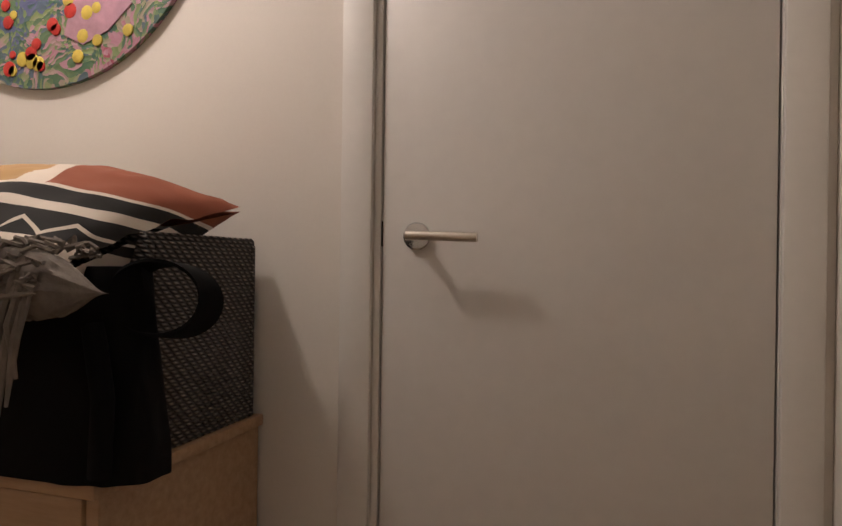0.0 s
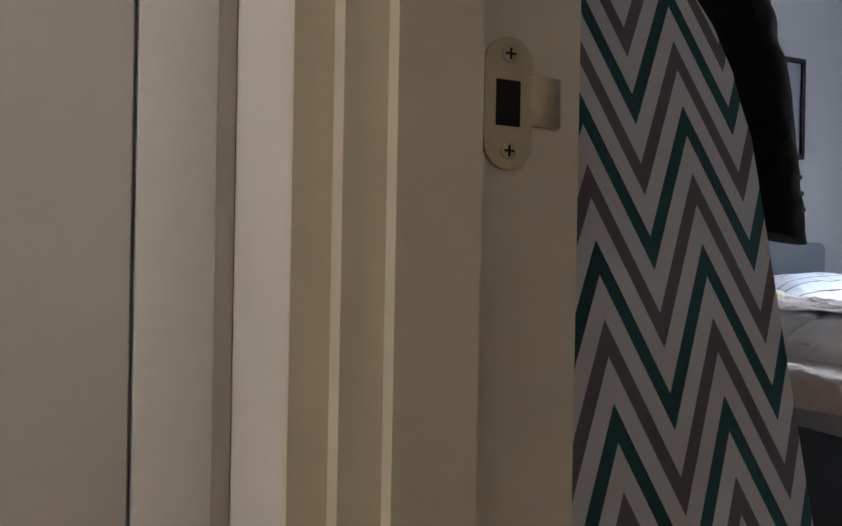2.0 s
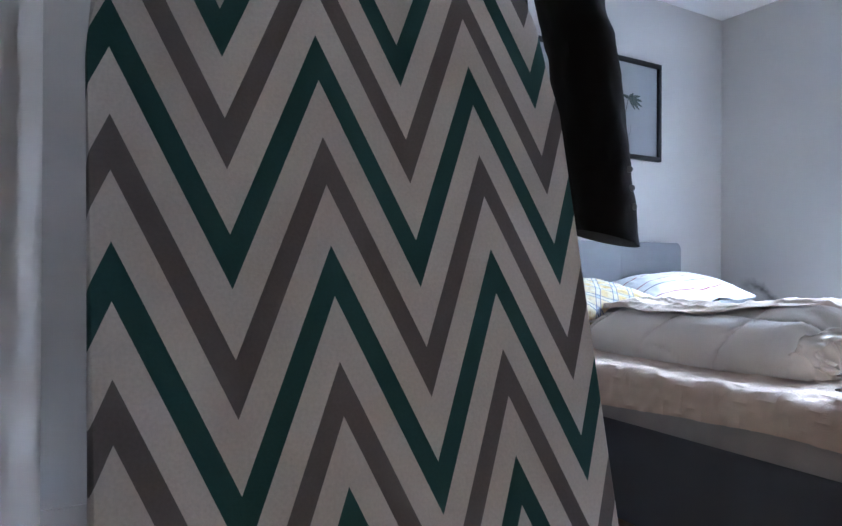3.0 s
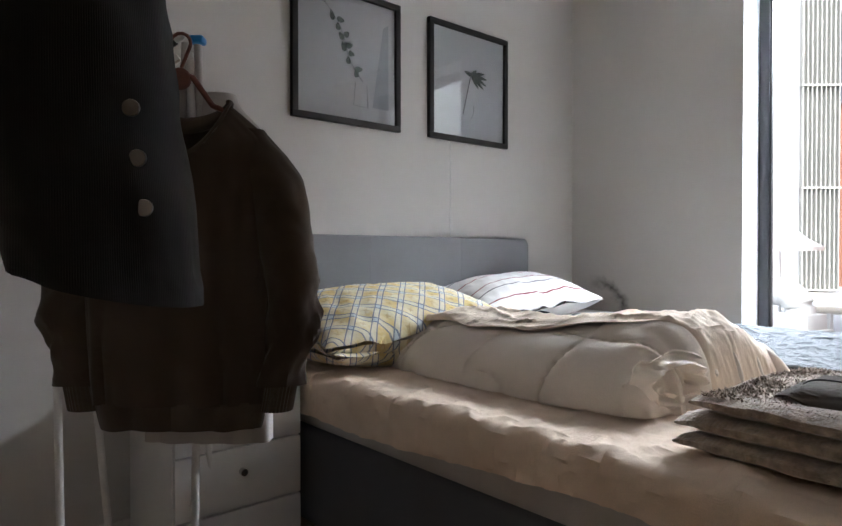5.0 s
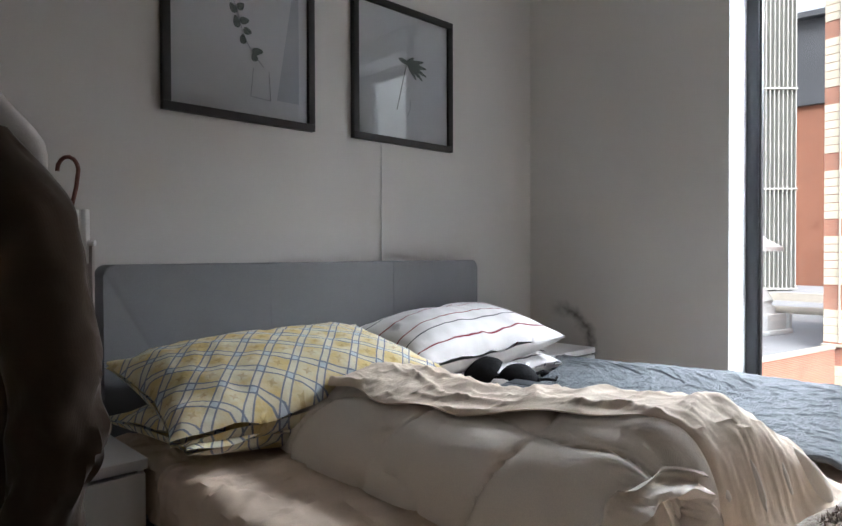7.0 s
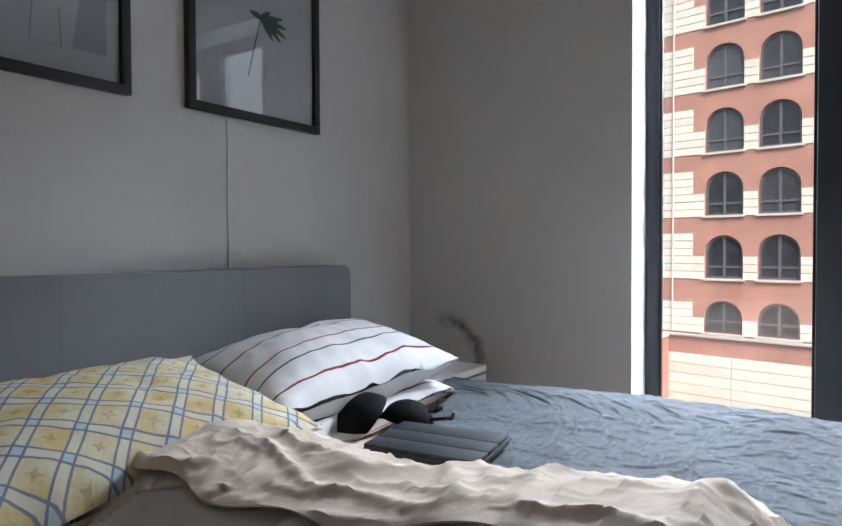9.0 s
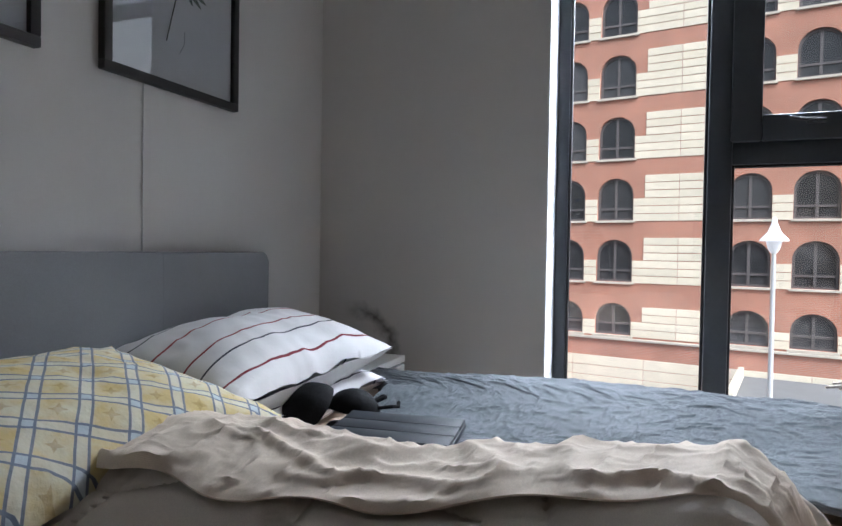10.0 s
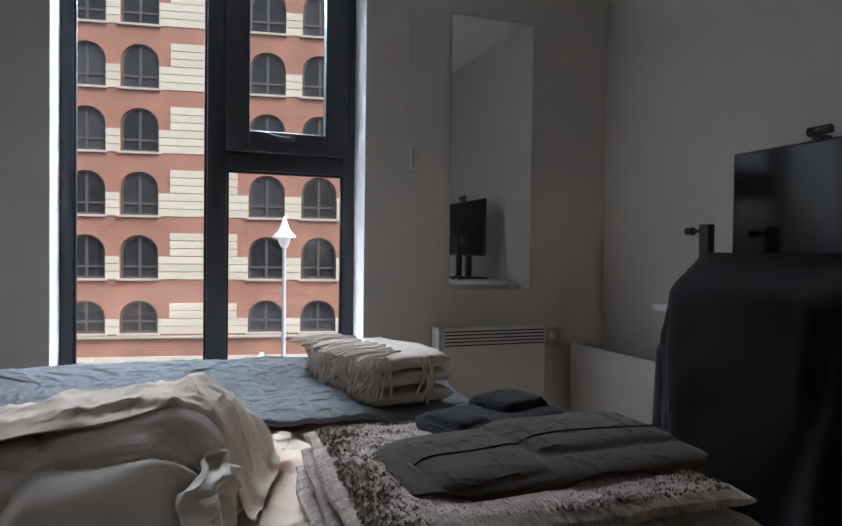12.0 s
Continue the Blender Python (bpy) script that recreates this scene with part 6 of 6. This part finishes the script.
# ---------------------------------------------------------------- outside
M_GROUND = speckled("street_asphalt", (0.06, 0.06, 0.062), 0.9, 3, 0.05, 0.25, 0.3, dist=0.02)
gr = bmesh.new()
gr.faces.new([gr.verts.new(p) for p in ((2, -1500, -8), (2000, -1500, -8), (2000, 1500, -8), (2, 1500, -8))])
thing("ground", gr, M_GROUND, "grey asphalt street level reaching to the horizon", "ground", kind=SET)


def mat_brick():
    g = NT("terracotta_brick")
    b = g.n("TexBrick", Scale=1.0, Mortar_Size=0.012, Brick_Width=0.225, Row_Height=0.075)
    b.inputs["Color1"].default_value = (0.47, 0.185, 0.115, 1)
    b.inputs["Color2"].default_value = (0.40, 0.15, 0.095, 1)
    b.inputs["Mortar"].default_value = (0.42, 0.30, 0.24, 1)
    sep = g.n("SeparateXYZ")
    com = g.n("CombineXYZ")
    g.l(g.coord(), sep.inputs[0])
    g.l(sep.outputs[1], com.inputs[0])
    g.l(sep.outputs[2], com.inputs[1])
    g.l(com.outputs[0], b.inputs["Vector"])
    big = g.ramp(g.noise(0.6, 3.0), [(0.3, (0.8, 0.8, 0.8)), (0.7, (1.05, 1.05, 1.05))])
    c = g.mix(1.0, b.outputs["Color"], big, "MULTIPLY")
    return g.base(c, 0.85)


def mat_stone():
    g = NT("cream_stone_block")
    rnd = g.n("ObjectInfo").outputs["Random"]
    c = g.ramp(rnd, [(0.0, (0.68, 0.62, 0.49)), (0.5, (0.74, 0.68, 0.55)), (1.0, (0.65, 0.60, 0.48))])
    c = g.mix(1.0, c, g.ramp(g.noise(2.0, 5.0), [(0.3, (0.86, 0.86, 0.86)), (0.7, (1, 1, 1))]), "MULTIPLY")
    g.bump(g.noise(8.0, 4.0), 0.3, 0.02)
    return g.base(c, 0.85)


M_BRICK = mat_brick()
M_STONE = mat_stone()
M_OUTFRAME = speckled("grey_brown_window_frame", (0.11, 0.10, 0.10), 0.5, 9, 2, 0.08, 0.05)
M_SILLST = speckled("pale_stone_sill", (0.52, 0.48, 0.41), 0.8, 6, 2, 0.08, 0.1)


def mat_dark_pane():
    g = NT("far_window_glass")
    rnd = g.n("ObjectInfo").outputs["Random"]
    c = g.ramp(g.math("ADD", g.math("MULTIPLY", g.noise(1.3, 3.0), 0.5), g.math("MULTIPLY", rnd, 0.4)), [(0.3, (0.02, 0.022, 0.025)), (0.75, (0.10, 0.10, 0.105))])
    return g.base(c, 0.06)


M_PANE = mat_dark_pane()
BM_ = pose(29.9, 1.0, 0, 0, 0, -9.7)
COLS = (2.2, -0.15, -6.02, -8.55, -14.4, -16.9)
ROWS = [(-2.94, 1.55, 2.61)] + [(-0.33 + 3.0 * k, 2.05, 3.0) for k in range(7)]
U0, U1 = -24.0, 5.25
HW = 0.86


def arch(uc, z0, h, k=1.0, n=14):
    """Outline of an arched opening, from its lower left corner over the top to its lower right."""
    hw = HW * k
    zs = z0 + (1 - k) * 0.9
    top = z0 + h - (1 - k) * 0.9
    spring = top - hw * 0.92
    pts = [(uc + hw, zs)]
    for i in range(n + 1):
        a = math.pi * i / n
        pts.append((uc + hw * math.cos(a), spring + hw * 0.92 * math.sin(a)))
    pts.append((uc - hw, zs))
    return pts


def facade():
    e = empty("apartment_building", BM_, "tall brick and cream stone apartment building with arched windows", "building")
    bm = bmesh.new()

    def quad(u0, z0, u1, z1, x=0.0):
        bm.faces.new([bm.verts.new((x, u, z)) for u, z in ((u0, z0), (u1, z0), (u1, z1), (u0, z1))])
    for z0, h, st in ROWS:
        edges = sorted([U0] + [c + s * HW for c in COLS for s in (-1, 1)] + [U1])
        for i in range(0, len(edges), 2):
            quad(edges[i], z0, edges[i + 1], z0 + st)
        for c in COLS:
            a = arch(c, z0, h)
            for p, q in zip(a[1:-1], a[2:-1]):
                bm.faces.new([bm.verts.new((0, *w)) for w in (p, (p[0], z0 + st), (q[0], z0 + st), q)])
            for p, q in zip(a, a[1:]):
                bm.faces.new([bm.verts.new(w) for w in ((0, *p), (0, *q), (0.3, *q), (0.3, *p))])
            bm.faces.new([bm.verts.new(w) for w in ((0, *a[0]), (0.3, *a[0]), (0.3, *a[-1]), (0, *a[-1]))])
    quad(U0, -8, U1, -2.94)
    # return wall and roof
    for f in (((0, U1, -8), (14, U1, -8), (14, U1, 20.67), (0, U1, 20.67)), ((0, U0, 20.67), (0, U1, 20.67), (14, U1, 20.67), (14, U0, 20.67)),
              ((14, U0, -8), (14, U1, -8), (14, U1, 20.67), (14, U0, 20.67)), ((0, U0, -8), (14, U0, -8), (14, U0, 20.67), (0, U0, 20.67))):
        bm.faces.new([bm.verts.new(p) for p in f])
    part("wall", bm, M_BRICK, e, "terracotta brick wall", smooth=False, world_space=False)

    def frame_mesh(h):
        a = arch(0, 0, h)
        n = arch(0, 0, h, 0.87)
        b = bmesh.new()
        for (p, q, r, s) in zip(a, a[1:], n[1:], n):
            for x in (0.0, 0.08):
                b.faces.new([b.verts.new((x, *w)) for w in (p, q, r, s)])
            b.faces.new([b.verts.new(w) for w in ((0, *s), (0, *r), (0.08, *r), (0.08, *s))])
        return bm_join(b, bm_box(0.0, -HW, 0.0, 0.08, HW, 0.1), bm_box(-0.02, -0.06, 0.1, 0.08, 0.06, h - 0.05), bm_box(-0.01, -HW + 0.05, 0.50, 0.08, HW - 0.05, 0.60))

    def pane_mesh(h):
        b = bmesh.new()
        b.faces.new([b.verts.new((0.05, *w)) for w in arch(0, 0, h, 0.95)])
        return b
    made = {}
    for z0, h, st in ROWS:
        if h not in made:
            made[h] = (mesh_of("window", frame_mesh(h), M_OUTFRAME, False), mesh_of("pane", pane_mesh(h), M_PANE, False), mesh_of("sill", bm_box(-0.12, -HW - 0.1, -0.12, 0.1, HW + 0.1, -0.01, 0.01), M_SILLST, False))
        for c in COLS:
            w = new("window", made[h][0])
            w.parent = e
            w.matrix_basis = pose(0.16, c, z0)
            pn = new("pane", made[h][1])
            pn.parent = w
            si = new("sill", made[h][2])
            si.parent = w
            si.matrix_basis = pose(-0.16, 0, 0)
    # plain storey bands: cornice above the base
    part("string_course", bm_box(-0.16, U0, -3.20, 0.0, U1 + 0.05, -3.08, 0.02), M_SILLST, e, world_space=False)
    blocks = {}

    def block(u0, u1, z0, z1):
        key = (round(u1 - u0, 2), round(z1 - z0, 2))
        if key not in blocks:
            blocks[key] = mesh_of("stone_block", bm_box(-0.035, -key[0] / 2 + 0.012, 0.014, 0.02, key[0] / 2 - 0.012, key[1] - 0.014, 0.008, 1), M_STONE, False)
        o = new("stone_block", blocks[key])
        o.parent = e
        o.matrix_basis = pose(0, (u0 + u1) / 2, z0)

    def course(u0, u1, z0, z1, size):
        n = max(1, round((u1 - u0) / size))
        for i in range(n):
            block(u0 + (u1 - u0) * i / n, u0 + (u1 - u0) * (i + 1) / n, z0, z1)
    for z0, h, st in ROWS[:6]:
        low = 3 if st == 3.0 else 2
        tall = 6 if st == 3.0 else 4
        for k in range(tall):
            a, b = z0 - 0.06 + k * 0.372, z0 - 0.06 + (k + 1) * 0.372
            if k < low:
                course(0.71, 1.34, a, b, 1.0)
                course(-7.69, -6.88, a, b, 1.0)
                course(-5.16, -1.01, a, b, 2.05)
                course(3.06, 5.25, a, b, 2.0)
                course(-13.54, -9.41, a, b, 2.05)
            else:
                course(-4.65, -1.52, a, b, 1.55)
                course(3.60, 5.25, a, b, 1.5)
                course(-13.03, -9.92, a, b, 1.55)
    for k in range(8):
        a = -4.05 - (k + 1) * 0.5
        course(U0 + 12, U1, a, a + 0.5, 3.4)
    pipe = part("rainwater_pipe", bm_tube([(-0.1, 4.55, -3), (-0.1, 4.55, 20)], 0.04, 8), M_SILLST, e, world_space=False)
    return e


facade()


def annex():
    """Flat grey roof between the buildings, with a stone-coped parapet."""
    e = empty("roof_annex", BM_, "flat grey roof deck of a low brick annex with stone coping", "building")
    M_DECK = speckled("grey_roof_felt", (0.24, 0.245, 0.26), 0.9, 2.0, 0.3, 0.15, 0.2, dist=0.02)
    part("deck", bm_box(-22, 5.05, -8, 60, 45, -3.45), M_DECK, e, world_space=False)
    part("parapet", bm_box(-22, 4.75, -8, -0.02, 5.04, -3.30), M_BRICK, e, world_space=False)
    part("coping", bm_box(-22.1, 4.68, -3.295, -0.03, 5.14, -3.17, 0.02), M_SILLST, e, world_space=False)
    part("upstand", bm_box(30, 6.0, -3.449, 30.6, 44, -2.7), M_SILLST, e, world_space=False)
    return e


annex()


def duct():
    M_GALV = speckled("pale_galvanised", (0.52, 0.53, 0.53), 0.5, 4, 1.5, 0.12, 0.1)
    p0 = Vector((36.0, 10.55, -3.449))
    e = empty("roof_duct", Matrix.Translation(p0) @ Matrix.Rotation(radians(-12), 4, "Z"), "pale gooseneck ventilation duct on the flat roof", "duct")
    part("flange", bm_box(-1.2, -1.2, 0.0, 1.2, 1.2, 0.25, 0.03), M_GALV, e, world_space=False)
    part("base", bm_box(-0.95, -0.95, 0.251, 0.95, 0.95, 1.1, 0.03), M_GALV, e, world_space=False)
    pts = [(0, 0, 1.0)] + [(0, 1.1 - 1.1 * math.cos(a), 1.15 + 1.1 * math.sin(a)) for a in [k / 8 * math.pi / 2 for k in range(9)]] + [(0, 2.2, 2.25), (0, 4.0, 2.25)]
    part("elbow", bm_tube(pts, 0.78, 18), M_GALV, e, world_space=False)
    part("pipe_run", bm_tube([(3.0, -8.0, 1.3), (3.0, 1.0, 1.1)], 0.22, 10), M_SILLST, e, world_space=False)
    for y in (-7, -3.5, 0):
        part("pipe_stand", bm_box(2.85, y - 0.1, 0, 3.15, y + 0.1, 1.0), M_GALV, e, world_space=False)
    return e


duct()


def canopy():
    e = empty("white_canopy", pose(37.0, 11.95, -3.449), "white pointed fabric canopy on a mast", "canopy")
    M_CAN = speckled("white_canvas", (0.8, 0.8, 0.8), 0.8, 4, 1, 0.03, 0.1)
    bm = bmesh.new()
    n = 24
    prof = [(2.2, 4.62), (2.2, 4.85), (1.35, 5.35), (0.65, 6.0), (0.2, 6.7), (0.02, 7.2)]
    rings = [[bm.verts.new((r * math.cos(2 * math.pi * k / n), r * math.sin(2 * math.pi * k / n), z)) for k in range(n)] for r, z in prof]
    for a, b in zip(rings, rings[1:]):
        for k in range(n):
            bm.faces.new((a[k], a[(k + 1) % n], b[(k + 1) % n], b[k]))
    part("fabric", bm, M_CAN, e, world_space=False)
    part("mast", bm_tube([(0, 0, 0), (0, 0, 7.15)], 0.08, 10), M_CAN, e, world_space=False)
    return e


canopy()


def finned_block():
    """Pale concrete office block with tall metal fins."""
    a = math.atan2(31.0 - 21.3, 70.0 - 80.5)
    e = empty("office_block", pose(80.5, 21.3, -3.449, 0, 0, math.degrees(a)), "pale concrete office block with vertical metal fins", "building")
    M_CONC = speckled("pale_concrete", (0.40, 0.41, 0.42), 0.85, 3, 0.15, 0.12, 0.2, dist=0.03)
    M_FIN = speckled("metal_fin", (0.36, 0.36, 0.34), 0.5, 3, 0.5, 0.1, 0.05)
    M_LOUVRE_SHADE = speckled("louvre_shadow", (0.14, 0.14, 0.135), 0.8, 3, 0.5, 0.1, 0.05)
    part("wall", bm_box(0.0, -20.0, -4.5, 30, 0.0, 48), M_CONC, e, world_space=False)
    # dark sheet whose colour stands for the shadow between the fins
    part("louvre_back", bm_box(0.1, 0.01, 0.3, 4.3, 0.12, 47), M_LOUVRE_SHADE, e, world_space=False)
    fm = mesh_of("fin", bm_box(-0.05, 0.12, 0.3, 0.05, 0.6, 47), M_FIN, False)
    for k in range(9):
        o = new("fin", fm)
        o.parent = e
        o.matrix_basis = pose(0.2 + k * 0.51, 0, 0)
    for z in (0.2, 11.9, 23.6, 35.3):
        part("ledge", bm_box(0.0, 0.12, z, 4.45, 0.7, z + 0.2), M_FIN, e, world_space=False)
    part("door", bm_box(2.2, 0.0, 0.0, 3.3, 0.08, 2.2), M_OUTFRAME, e, world_space=False)
    return e


finned_block()


def dark_block():
    e = empty("brick_office", pose(100.0, 20.0, -8, 0, 0, 8), "distant red brick and dark glass building with balconies", "building")
    M_RED = speckled("red_brick_far", (0.22, 0.095, 0.06), 0.85, 2, 0.3, 0.15, 0.1)
    M_DK = speckled("dark_cladding", (0.05, 0.055, 0.065), 0.5, 2, 0.3, 0.2, 0.1)
    part("wall", bm_box(0, -8, 0, 20, 16, 30), M_RED, e, world_space=False)
    part("upper_storey", bm_box(-0.6, -8.2, 30, 20, 16.2, 42), M_DK, e, world_space=False)
    part("roof", bm_box(-2.0, -9, 42.01, 21, 17, 42.8), M_DK, e, world_space=False)
    for k in range(10):
        z = 2 + k * 4
        part("balcony", bm_box(-1.3, -6.5, z, -0.61, 1.5, z + 0.25), M_OUTFRAME, e, world_space=False)
        part("window", bm_box(-0.60, -6.3, z + 0.4, -0.05, 1.3, z + 3.6), M_PANE, e, world_space=False)
    return e


dark_block()


def street_lamp():
    e = empty("street_lamp", pose(13.56, -3.70, -8.06), "white street lamp with a conical lit head", "street lamp")
    M_WP = speckled("white_post_paint", (0.50, 0.51, 0.52), 0.4, 6, 2, 0.03, 0.05)
    g = NT("lamp_glow")
    g.b.inputs["Emission Color"].default_value = (1, 1, 1, 1)
    g.b.inputs["Emission Strength"].default_value = 0.15
    glow = g.base((0.70, 0.71, 0.73), 0.4)
    part("pole", bm_tube([(0, 0, 0), (0, 0, 5), (0, 0, 9.2)], 0.06, 12, taper=[1.4, 1.0, 0.8]), M_WP, e, world_space=False)

    def rev(prof, n=24):
        bm = bmesh.new()
        rs = [[bm.verts.new((r * math.cos(2 * math.pi * k / n), r * math.sin(2 * math.pi * k / n), z)) for k in range(n)] for r, z in prof]
        for a, b in zip(rs, rs[1:]):
            for k in range(n):
                bm.faces.new((a[k], a[(k + 1) % n], b[(k + 1) % n], b[k]))
        return bm
    part("shade", rev([(0.30, 9.46), (0.29, 9.50), (0.14, 9.66), (0.07, 9.85), (0.04, 9.98), (0.01, 10.0)]), glow, e, world_space=False)
    part("bowl", rev([(0.06, 9.19), (0.12, 9.28), (0.15, 9.40), (0.16, 9.455), (0.01, 9.458)]), glow, e, "glowing white bowl", world_space=False)
    return e


street_lamp()


def low_wall():
    """Low yard wall in front of the apartments, and a felted lean-to behind it."""
    e = empty("yard_wall", BM_, "low brick yard wall with pale coping and a grey lean-to roof", "wall")
    M_DECK2 = speckled("grey_leanto_felt", (0.16, 0.165, 0.17), 0.9, 2.0, 0.3, 0.15, 0.2, dist=0.02)
    part("wall", bm_box(-6.0, -22, -8, -5.7, -5.9, -4.75), M_BRICK, e, world_space=False)
    part("coping", bm_box(-6.1, -22, -4.745, -5.6, -5.8, -4.55, 0.02), M_SILLST, e, world_space=False)
    part("lean_to", bm_box(-5.55, -22, -8, -0.2, -6.0, -4.3), M_DECK2, e, world_space=False)
    part("side_coping", bm_box(-5.55, -5.98, -8, -0.2, -5.75, -3.9, 0.02), M_STONE, e, world_space=False)
    return e


low_wall()
